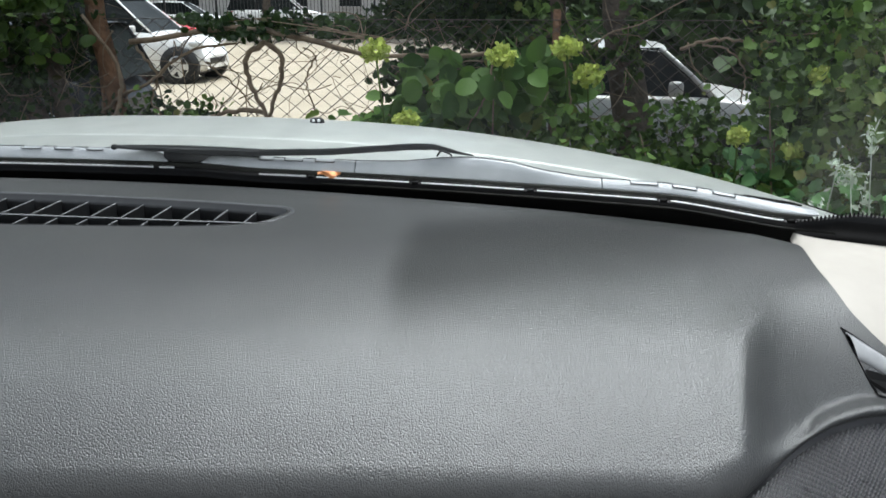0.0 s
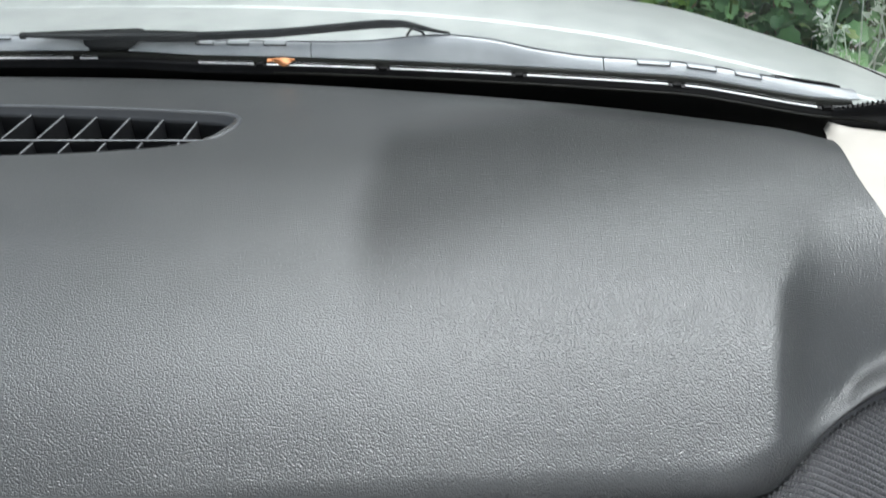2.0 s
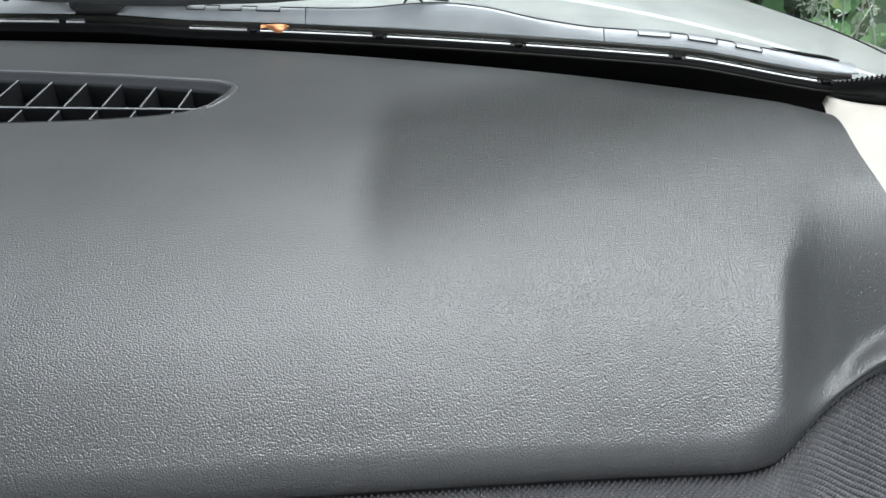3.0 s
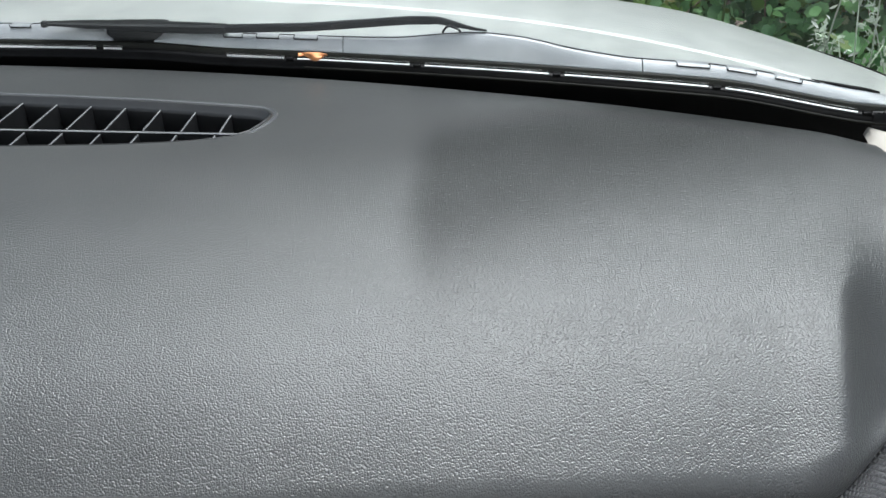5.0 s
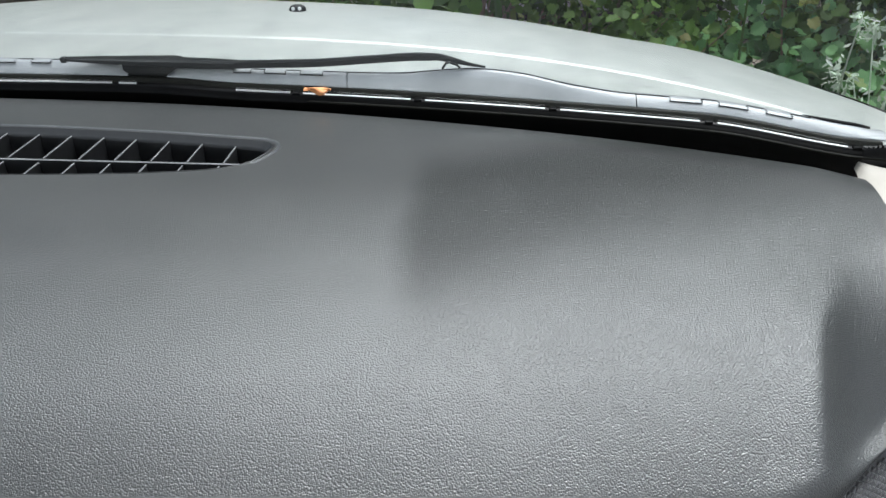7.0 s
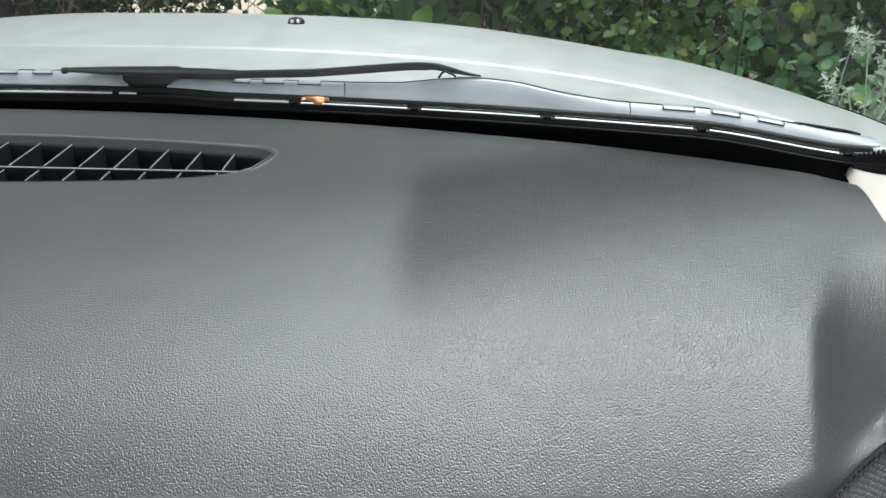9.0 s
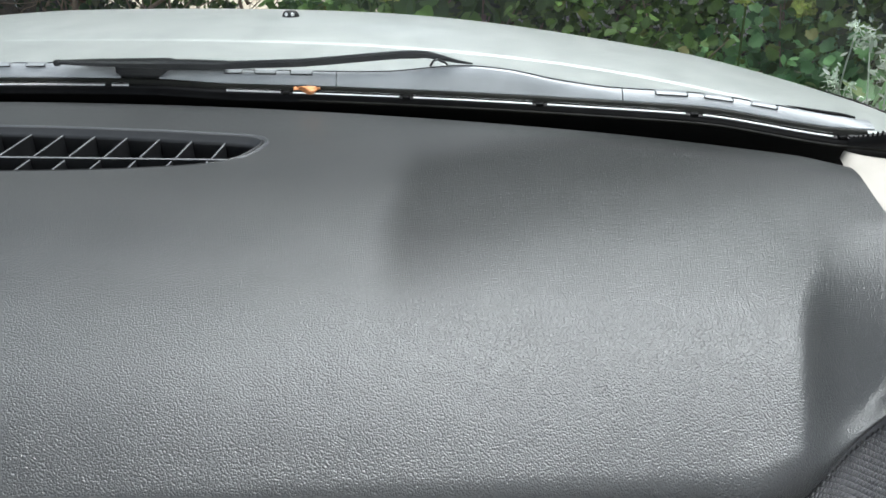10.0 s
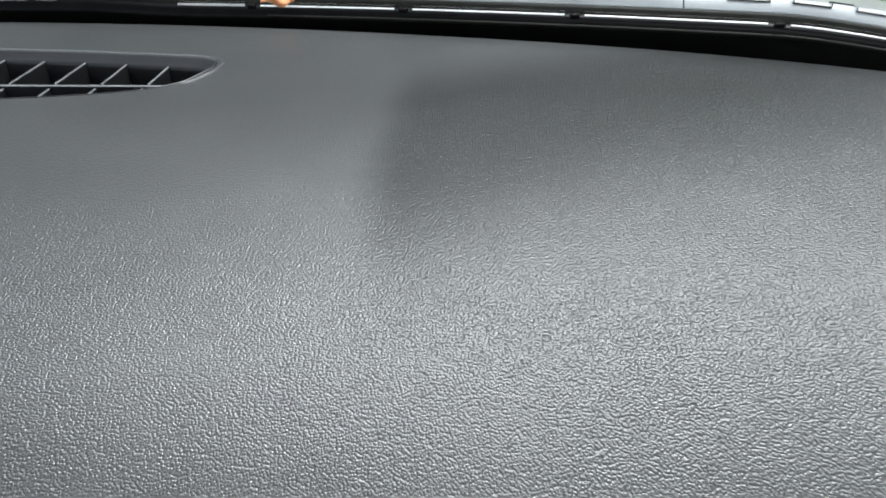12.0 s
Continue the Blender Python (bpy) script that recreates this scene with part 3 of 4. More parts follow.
lip = swept([(0.005, -0.02), (0.0035, 0.0020), (0.0060, 0.0042), (0.0125, 0.0030)], np.linspace(-1.1, 0.41, 90), foot)
part("lip", grid("lip", lip, SEAL), SEAL, cowl, "black rubber lip under the cowl")


def slot_line(a, b, p, q, w):
    """A thin dark line on the cowl face, a to b, at depth p and q below its top edge."""
    rows_ = []
    for x in np.linspace(a, b, 9):
        f0, h = foot(min(x, 0.41)), float(cowl_h(x))
        o = np.array([x, f0[1], f0[2] + h])
        rows_.append([o + np.array([0, p - 0.0016, q - w]), o + np.array([0, p - 0.0016, q]), o + np.array([0, p + 0.003, q]), o + np.array([0, p + 0.003, q - w])])
    m = grid("slot", np.array(rows_), RUBBER, True, False)
    return [tuple(v_.co) for v_ in m.vertices], [tuple(p_.vertices) for p_ in m.polygons]


TABS = [(-0.589, -0.561), (-0.541, -0.515), (-0.495, -0.471), (-0.25, -0.229), (-0.213, -0.188), (-0.171, -0.145), (0.222, 0.252), (0.268, 0.294), (0.311, 0.334)]
for a, b in TABS:
    part("slot", mesh_of("slot", *joined([slot_line(a, b, 0.0150, -0.0020, 0.0008), slot_line(a - 0.0004, a + 0.0004, 0.0152, 0.0006, 0.0028), slot_line(b - 0.0004, b + 0.0004, 0.0152, 0.0006, 0.0028)]), RUBBER, False), RUBBER, cowl, "dark notch line")
# the dark shut line between the cowl and the bonnet
rims = [-0.66] + [v_ for ab in TABS[:3] for v_ in ab] + [-0.43, -0.305] + [v_ for ab in TABS[3:] for v_ in ab] + [0.352]
for a, b in zip(rims[::2], rims[1::2]):
    pts = []
    for x in np.linspace(a, b, 24):
        f0 = foot(min(x, 0.41))
        pts.append((x, f0[1] + 0.0205, f0[2] + float(cowl_h(x)) + 0.0003))
    part("edge_line", mesh_of("edge_line", *tube_data(pts, [0.0006] * 24, 6), RUBBER), RUBBER, cowl, "dark shut line")
pts = [foot(min(x, 0.41)) * np.array([0, 1, 1]) + np.array([x, 0.024, float(cowl_h(x)) + 0.0010]) for x in np.linspace(0.345, 0.405, 16)]
part("corner_gap", mesh_of("corner_gap", *tube_data(pts, 0.0003 + 0.0015 * np.sin(np.linspace(0.05, 2.6, 16)), 8), RUBBER), RUBBER, cowl, "dark gap at the cowl corner")


def bar_sweep(path, half_w, half_h, n=40):
    """A flat bar with softened edges along a smooth line."""
    pts = spline(path, n)
    hw = np.interp(np.linspace(0, 1, n), np.linspace(0, 1, len(half_w)), half_w)
    hh = np.interp(np.linspace(0, 1, n), np.linspace(0, 1, len(half_h)), half_h)
    tang = np.gradient(pts, axis=0)
    rows_ = []
    for p, d, w, h in zip(pts, tang, hw, hh):
        side_v = np.cross(d, (0, 0, 1.0))
        side_v /= np.linalg.norm(side_v)
        up_v = np.cross(side_v, d / np.linalg.norm(d))
        rows_.append([p + side_v * w * a + up_v * h * b for a, b in ((-1, 0.55), (-0.7, 1), (0.7, 1), (1, 0.55), (1, -0.75), (0.8, -1), (-0.8, -1), (-1, -0.75))])
    me_ = grid("bar", np.array(rows_), BLACK, True, False)
    v_ = [tuple(q.co) for q in me_.vertices]
    f_ = [tuple(q.vertices) for q in me_.polygons] + [tuple(range(7, -1, -1)), tuple((n - 1) * 8 + k for k in range(8))]
    return v_, f_


wiper = empty("windshield_wiper", "black windscreen wiper arm resting on the cowl", "wiper")
part("arm_base", mesh_of("arm_base", *bar_sweep([(-0.452, 0.978, 1.0412), (-0.40, 0.977, 1.0402), (-0.35, 0.975, 1.0394), (-0.325, 0.972, 1.0384), (-0.285, 0.968, 1.0380), (-0.246, 0.964, 1.0376)], [0.004, 0.010, 0.012, 0.009, 0.008, 0.006], [0.0018, 0.0028, 0.0034, 0.0046, 0.0048, 0.0044], 60), BLACK, False), BLACK, wiper)
part("knob", bevel_box((-0.4530, 0.972, 1.037), (-0.4455, 0.980, 1.0445), 0.003), BLACK, wiper)
part("arm_rod", mesh_of("arm_rod", *bar_sweep([(-0.252, 0.9635, 1.0378), (-0.20, 0.957, 1.0403), (-0.151, 0.950, 1.0430), (-0.09, 0.942, 1.0488), (-0.045, 0.934, 1.0536), (-0.022, 0.930, 1.0545)], [0.0040, 0.0036, 0.0034], [0.0040, 0.0040, 0.0038]), BLACK, False), BLACK, wiper)
part("arm_tip", mesh_of("arm_tip", *bar_sweep([(-0.024, 0.930, 1.0547), (-0.012, 0.928, 1.0545), (0.006, 0.924, 1.0512), (0.022, 0.921, 1.0482), (0.036, 0.919, 1.0465)], [0.0034, 0.0032, 0.0020, 0.0014], [0.0036, 0.0030, 0.0017, 0.0008], 20), BLACK, False), BLACK, wiper)
part("pivot_cap", bevel_box((-0.386, 0.979, 1.002), (-0.318, 1.004, 1.0395), 0.007), BLACK, wiper)
v, f = tube_data([(-0.010, 0.922, 1.0440), (-0.006, 0.921, 1.0500), (-0.001, 0.921, 1.0512)], [0.0013] * 3, 6)
part("hook", mesh_of("hook", v, f, BLACK), BLACK, wiper)
v, f = tube_data([(-0.001, 0.921, 1.0505), (0.006, 0.920, 1.0480), (0.009, 0.919, 1.0455)], [0.0012] * 3, 6)
part("hook", mesh_of("hook", v, f, BLACK), BLACK, wiper)

# the dry leaf at the foot of the glass
lp = foot(-0.148)
lv, lf = [], []
for i in range(13):
    for j in range(5):
        a, b = i / 12, j / 4 - 0.5
        wdt = 0.006 * math.sin(math.pi * min(1, a * 0.93 + 0.06)) + 0.001
        lv.append((lp[0] - 0.016 + 0.030 * a, lp[1] - 0.004 + 0.002 * math.sin(a * 9 + b * 2), lp[2] + 0.0035 + b * wdt + 0.0012 * math.sin(a * 7) + 0.0012 * math.sin(b * 9 + a * 5)))
for i in range(12):
    for j in range(4):
        lf.append((i * 5 + j, i * 5 + j + 1, i * 5 + j + 6, i * 5 + j + 5))
dry = part("dry_leaf", mesh_of("dry_leaf", lv, lf, LEAFDRY), LEAFDRY)
th = dry.modifiers.new("thick", "SOLIDIFY")
th.thickness = 0.0006
tagged(dry, "curled orange-brown dry leaf lying at the windscreen foot", "leaf")

# ---- bonnet ----
def crease(x):
    if x < -0.6:
        return 1.1755 + 0.0456 * (1 - math.exp((x + 0.6) / 0.15)), 1.0253 + 0.056 * (x + 0.6) - 0.10 * (x + 0.6) ** 2
    k = x + 0.3
    return 1.0914 - 0.1009 * x - 0.1426 * x * x - 0.3468 * x ** 3, 1.0329 - 0.0069 * k - 0.1118 * k * k - 0.0157 * k ** 3


def hood_pt(x, u):
    yc, zc = crease(x)
    v = min(u, 0.26)
    z = zc + (0.1283 - 0.018 * (x + 0.3)) * u - (0.66 + 0.08 * float(sstep(-0.1, 0.3, x))) * v * v - max(u - 0.26, 0) * 0.35
    z += 0.011 * math.exp(-((x - 0.40) / 0.12) ** 2) * float(sstep(0.12, 0.40, u))
    return np.array([x, yc + u, z])


bonnet = empty("car_hood", "silver painted car bonnet, slightly dirty and sky-lit", "car hood")


def shut_x(u):
    """The side edge of the bonnet, which runs inwards towards the front."""
    return float(smooth1([-0.2, 0.0, 0.17, 0.28, 0.5, 0.97], [0.62, 0.60, 0.545, 0.497, 0.452, 0.42], u))


def hood_row(u, dy=0.0, dz=0.0, drop=0.0):
    return [hood_pt(x, max(u, 0.0)) + np.array([0, dy, dz - drop]) for x in np.linspace(-1.15, shut_x(u), 90)]


hp = [hood_row(u, u, d) for u, d in ((-0.14, -0.0132), (-0.10, -0.0096), (-0.06, -0.0062), (-0.03, -0.0038), (-0.0120, -0.0024), (-0.0062, -0.0019), (-0.0044, -0.0015), (-0.0028, -0.0009), (-0.0012, -0.0003))]
hp += [hood_row(u) for u in np.r_[np.linspace(0, 0.5, 40), np.linspace(0.55, 0.95, 8)]]
hp.append(hood_row(0.97, 0.01, 0.0, 0.4))
part("hood_panel", grid("hood_panel", np.array(hp), SILVER), SILVER, bonnet)
line_ = [hood_pt(shut_x(u) + 0.0018, u) + np.array([0, 0, 0.0004]) for u in np.linspace(0.0, 0.9, 60)]
part("shut_line", mesh_of("shut_line", *tube_data(line_, [0.0016] * 60, 6), RUBBER), RUBBER, bonnet, "dark shut line")
np_ = hood_pt(-0.228, 0.125)
dome = []
for a in np.linspace(0, 1, 9):
    r, h = math.cos(a * math.pi / 2), 0.0095 * math.sin(a * math.pi / 2) ** 0.8
    dome.append([np_ + np.array([0.0125 * (0.3 + 0.7 * r) * math.cos(w) * min(1, 8 * (1 - a) + 0.01), 0.010 * r * math.sin(w), h - 0.001]) for w in np.linspace(0, 2 * math.pi, 24, endpoint=False)])
noz = part("washer_nozzle", grid("washer_nozzle", np.array(dome), BLACK, True), BLACK, bonnet, "black domed washer nozzle")
for dx in (-0.0045, 0.0045):
    q = np_ + np.array([dx, -0.0080, 0.0042])
    v, f = tube_data([q, q + np.array([0, -0.0022, 0])], [0.0028, 0.0022], 10)
    part("jet", mesh_of("jet", v, f, RIM), RIM, noz)
# wing beyond the shut line
wing = empty("car_wing", "silver painted front wing beside the bonnet", "car wing")
wp = []
for u in np.r_[np.linspace(-0.20, 0.6, 50), np.linspace(0.65, 0.95, 6)]:
    x0 = shut_x(u) + 0.0035
    row = [hood_pt(x0, max(u, 0)) + np.array([0, min(u, 0), -0.03 + 0.2 * min(u, 0)])]
    for x in np.linspace(x0, 0.64, 8):
        row.append(hood_pt(x, max(u, 0)) + np.array([0, min(u, 0), 0.0003 + 0.2 * min(u, 0)]))
    a = row[-1]
    wp.append(row + [a + np.array([p, 0, q]) for p, q in ((0.03, -0.02), (0.05, -0.06), (0.06, -0.12), (0.065, -0.45))])
part("wing_panel", grid("wing_panel", np.array(wp), SILVER), SILVER, wing)

# ---- cabin shell, behind and above ----
def shell(name, pts, material, label):
    ob = part(name, grid(name, np.array(pts, float), material), material)
    th_ = ob.modifiers.new("thick", "SOLIDIFY")
    th_.thickness = 0.02
    return tagged(ob, label, "car body", kind="structure")


roof = []
for v in np.linspace(0, 1, 12):
    row = []
    for x in np.linspace(-1.2, 0.62, 20):
        h0 = header(x)
        row.append((h0[0], h0[1] + 0.0 - 1.9 * v, h0[2] + 0.004 + 0.05 * math.sin(math.pi * v) + 0.02))
    roof.append(row)
shell("ceiling", roof, LINING, "pale fabric headliner of the car roof")
for name, x0, x1 in (("wall_right", 0.60, 0.46), ("wall_left", -1.20, -1.06)):
    shell(name, [[(x0, 0.98, 0.16), (x0, -1.7, 0.16)], [(x0, 0.98, 0.93), (x0, -1.7, 0.93)]], CREAM, "cream inner side of the car door")
    for y0, y1 in ((-0.48, -0.56), (-1.35, -1.7)):
        shell("pillar", [[(x0, y0, 0.93), (x0, y1, 0.93)], [(x1, y0, 1.5), (x1, y1, 1.5)]], CREAM, "cream door pillar")
    gx_ = 0.66 if x0 > 0 else -1.2
    side_ = [glass_pt(gx_, v) for v in np.linspace(0.0, 1, 8)]
    shell("pillar", [[tuple(p + np.array([0, 0.0, 0.0])) for p in side_], [tuple(p + np.array([-0.02 if x0 > 0 else 0.02, -0.10, -0.035])) for p in side_]], CREAM, "cream windscreen pillar")
shell("wall_rear", [[(-1.2, -1.7, 0.16), (0.6, -1.7, 0.16)], [(-1.2, -1.7, 1.0), (0.6, -1.7, 1.0)]], LINING, "pale rear of the cabin")
shell("floor", [[(-1.2, 0.95, 0.45), (0.6, 0.95, 0.45)], [(-1.2, -1.7, 0.45), (0.6, -1.7, 0.45)]], LINING, "pale carpeted car floor")

# ---- ground ----
def ground_z(y):
    return -0.5 * float(sstep(3.6, 5.6, y))


gy = np.r_[-60, -20, -5, 0, 2, np.linspace(3.0, 6.0, 20), 8, 20, 60, 300, 1500]
gx = np.r_[-1500, -300, -60, np.linspace(-12, 12, 25), 60, 300, 1500]
gp = np.array([[(x, y, ground_z(y) + (0.03 * noise.noise((x * 0.9, y * 0.9, 0)) if 1 < y < 5.5 else 0)) for x in gx] for y in gy])
ground = part("ground", grid("ground", gp, SOIL), SOIL)
tagged(ground, "bare brown soil sloping down to the car park", "ground", kind="structure")
lot = part("pavement", grid("pavement", np.array([[(x, y, -0.492) for x in (-40, -10, 0, 10, 40)] for y in (5.6, 12, 22, 37)]), CONCRETE), CONCRETE)
tagged(lot, "pale sunlit concrete car park", "pavement", kind="structure")


# ---- plants ----
LEAF_SHAPES = {
    "round": [(0.0, 0.0), (0.22, 0.0), (0.42, 0.16), (0.52, 0.40), (0.48, 0.66), (0.30, 0.87), (0.0, 1.0)],
    "lobed": [(0.0, 0.0), (0.22, -0.03), (0.43, 0.13), (0.37, 0.29), (0.51, 0.50), (0.36, 0.60), (0.34, 0.80), (0.14, 0.87), (0.0, 1.0)],
    "long": [(0.0, 0.0), (0.16, 0.22), (0.20, 0.5), (0.12, 0.78), (0.0, 1.0)],
}


def leaf_cloud(places, sizes, shape, seed, droop=0.5, face=(0, -0.45, 0.75), spread=0.95):
    """Many folded leaves at the given places, their faces turned roughly one way."""
    rng = np.random.default_rng(seed)
    half = LEAF_SHAPES[shape]
    n, verts, faces = len(half), [], []
    for p, s in zip(places, sizes):
        nrm = np.array(face) + rng.normal(0, spread, 3)
        nrm /= np.linalg.norm(nrm) + 1e-9
        d = rng.normal(0, 1, 3) + np.array([0, 0, -droop])
        d -= nrm * (d @ nrm)
        d /= np.linalg.norm(d) + 1e-9
        w = np.cross(nrm, d)
        o = len(verts)
        curl = rng.uniform(0.05, 0.3)
        for x, y in half:
            verts.append(p + s * (y * d - curl * y * y * nrm + 0.0 * w + (x * w + 0.22 * x * nrm)))
        for x, y in half[1:-1]:
            verts.append(p + s * (y * d - curl * y * y * nrm - x * w + 0.22 * x * nrm))
        left = [o + k for k in range(n)]
        right = [o] + [o + n + k for k in range(n - 2)] + [o + n - 1]
        faces.append(tuple(left))
        faces.append(tuple(right[::-1]))
    return verts, faces


def clumps(rng, centre, size, n, lumps):
    """Places gathered in lumps within a rough ellipsoid, with gaps between."""
    c = rng.normal(0, 0.45, (lumps, 3))
    c /= np.maximum(1.0, np.linalg.norm(c, axis=1))[:, None]
    k = rng.integers(0, lumps, n)
    return np.array(centre) + (c[k] + rng.normal(0, 0.20, (n, 3))) * np.array(size)


def stems(rng, base, tops, r=0.008):
    out = []
    for tp in tops:
        b = np.array(base) + rng.normal(0, 0.08, 3) * np.array([1, 1, 0])
        mid = (b + tp) / 2 + rng.normal(0, 0.07, 3)
        out.append(tube_data(spline([b, mid, tp], 8), np.linspace(r, r * 0.35, 8), 5))
    return joined(out)


def shrub(centre, size, n, leaf, shape, mat, label, seed, lumps=14, category="shrub", name="shrub"):
    rng = np.random.default_rng(seed)
    cx, cy, cz = centre
    th_ = empty(name, label, category, "shrubs by the fence")
    places = clumps(rng, centre, size, n, lumps)
    gz = ground_z(cy)
    places[:, 2] = np.maximum(places[:, 2], gz + 0.02)
    part("foliage", mesh_of("foliage", *leaf_cloud(places, rng.uniform(leaf * 0.55, leaf * 1.25, n), shape, seed), mat), mat, th_)
    tops = places[rng.integers(0, n, 7 if cz > 0.9 else 16)]
    foot_ = (cx, cy, gz - 0.02) if cz < 0.9 else tuple(places[0])
    part("stems", mesh_of("stems", *stems(rng, foot_, tops, 0.008 if cz < 0.9 else 0.004), VINE), VINE, th_)
    return th_


SHRUBS = [
    ((-0.12, 3.55, 0.62), (0.48, 0.25, 0.34), 420, 0.098, "round", LEAFBIG, "broad-leaved green shrub climbing through the wire fence"),
    ((0.12, 3.75, 0.76), (0.45, 0.25, 0.24), 330, 0.09, "round", LEAFBIG, "broad-leaved green shrub climbing through the wire fence"),
    ((-0.54, 3.40, 0.56), (0.22, 0.14, 0.20), 420, 0.075, "lobed", LEAFBIG, "low green bramble in front of the fence"),
    ((0.45, 3.45, 0.38), (0.55, 0.35, 0.36), 1200, 0.06, "lobed", LEAF, "dense dark green bramble at the fence"),
    ((1.05, 3.30, 0.26), (0.60, 0.40, 0.32), 1200, 0.075, "lobed", LEAFGREY, "dense green bramble beneath the tree"),
    ((0.98, 3.65, 0.54), (0.60, 0.18, 0.22), 620, 0.05, "lobed", LEAF, "loose green bramble shoots at the fence"),
    ((0.40, 4.2, 0.95), (0.30, 0.15, 0.26), 420, 0.06, "lobed", LEAF, "green leaves round the tree trunk"),
    ((0.78, 4.36, 1.02), (0.08, 0.06, 0.24), 110, 0.06, "lobed", LEAF, "ivy leaves climbing the furrowed tree trunk"),
    ((1.55, 3.9, 0.95), (0.28, 0.2, 0.25), 420, 0.055, "lobed", LEAF, "dark green leaves above the bramble"),
    ((1.80, 3.55, 0.55), (0.55, 0.40, 0.55), 1500, 0.078, "lobed", LEAF, "tall leafy shrub with dark green leaves"),
    ((1.52, 3.25, 0.62), (0.36, 0.22, 0.50), 800, 0.072, "lobed", LEAF, "tall leafy shrub with olive-green leaves"),
    ((2.45, 3.60, 0.75), (0.70, 0.45, 0.80), 1900, 0.065, "lobed", LEAF, "tall dark green shrub beside the fence"),
    ((1.50, 2.75, 0.20), (0.55, 0.30, 0.30), 800, 0.10, "lobed", LEAFGREY, "low grey-green ground plants"),
    ((0.75, 2.85, 0.12), (0.70, 0.30, 0.20), 800, 0.085, "lobed", LEAFGREY, "low green weeds in front of the bonnet"),
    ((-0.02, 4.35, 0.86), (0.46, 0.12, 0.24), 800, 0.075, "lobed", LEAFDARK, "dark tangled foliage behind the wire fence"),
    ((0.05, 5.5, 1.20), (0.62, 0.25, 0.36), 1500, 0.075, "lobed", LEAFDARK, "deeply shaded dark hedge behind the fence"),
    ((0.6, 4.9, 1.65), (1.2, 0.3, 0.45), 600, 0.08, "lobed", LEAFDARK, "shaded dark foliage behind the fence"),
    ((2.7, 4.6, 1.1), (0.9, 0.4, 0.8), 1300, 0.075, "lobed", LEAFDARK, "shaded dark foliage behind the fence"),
    ((-2.60, 3.7, 1.24), (0.60, 0.30, 0.28), 900, 0.065, "round", LEAF, "overhanging dark green foliage by the tree trunks"),
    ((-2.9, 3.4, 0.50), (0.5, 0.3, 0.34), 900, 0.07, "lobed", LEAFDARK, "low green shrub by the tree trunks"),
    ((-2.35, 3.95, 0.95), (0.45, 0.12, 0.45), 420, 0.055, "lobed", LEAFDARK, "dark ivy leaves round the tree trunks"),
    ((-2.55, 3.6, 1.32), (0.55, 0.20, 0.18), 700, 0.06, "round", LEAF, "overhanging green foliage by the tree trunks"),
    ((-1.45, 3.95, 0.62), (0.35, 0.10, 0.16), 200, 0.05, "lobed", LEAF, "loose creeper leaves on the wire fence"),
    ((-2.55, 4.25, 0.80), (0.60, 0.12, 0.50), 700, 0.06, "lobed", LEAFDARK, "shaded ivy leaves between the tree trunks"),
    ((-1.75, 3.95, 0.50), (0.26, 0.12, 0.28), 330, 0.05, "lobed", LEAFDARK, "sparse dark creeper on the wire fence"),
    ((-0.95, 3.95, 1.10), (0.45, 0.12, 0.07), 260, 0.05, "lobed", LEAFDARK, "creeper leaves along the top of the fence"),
]
for k, (c, sz, n, lf_, shp, mt, lab) in enumerate(SHRUBS):
    if shp == "lobed":
        n, lf_ = int(n * 1.6), lf_ * 0.76
    shrub(c, sz, n, lf_, shp, mt, lab, 100 + k)


def bloom(centre, r, mat, seed, label):
    rng = np.random.default_rng(seed)
    th_ = empty("flower_head", label, "flower", "flower heads")
    p = rng.normal(0, 1, (200, 3))
    p = np.array(centre) + r * p / np.linalg.norm(p, axis=1)[:, None] * rng.uniform(0.45, 1.0, (200, 1)) * np.array([1.15, 0.9, 0.85])
    part("florets", mesh_of("florets", *leaf_cloud(p, rng.uniform(0.012, 0.024, 200), "round", seed, 0.0, (0, -0.6, 0.5), 0.6), mat), mat, th_)
    v, f = tube_data(spline([np.array(centre), np.array(centre) + np.array([0.02, 0.05, -0.25]), np.array(centre) + np.array([0.05, 0.12, -0.6])], 8), np.linspace(0.004, 0.006, 8), 5)
    part("stalk", mesh_of("stalk", v, f, LEAF), LEAF, th_)


for k, c in enumerate([(-0.43, 3.35, 1.02), (-0.30, 3.3, 0.735), (0.10, 3.4, 1.0), (0.37, 3.4, 1.03), (0.47, 3.45, 0.92), (1.02, 3.1, 0.72), (1.27, 3.2, 0.65), (1.42, 3.4, 0.93), (1.62, 3.4, 0.93)]):
    bloom(c, 0.055 if k < 5 else 0.038, BLOOM, 300 + k, "yellow-green rounded flower head on a thin stalk")
pale = empty("pale_plant", "tall feathery pale plant with small whitish leaves", "plant")
rng = np.random.default_rng(77)
sprigs = np.array([1.17, 2.40, 0.60]) + rng.normal(0, 1, (12, 3)) * np.array([0.055, 0.035, 0.08])
pp = sprigs[rng.integers(0, 12, 420)] + rng.normal(0, 1, (420, 3)) * np.array([0.014, 0.014, 0.028])
part("foliage", mesh_of("foliage", *leaf_cloud(pp, rng.uniform(0.012, 0.032, 420), "long", 77, -0.5), PALE), PALE, pale)
part("stems", mesh_of("stems", *stems(rng, (1.17, 2.42, 0.0), sprigs + np.array([0, 0, 0.03]), 0.005), PALE), PALE, pale)

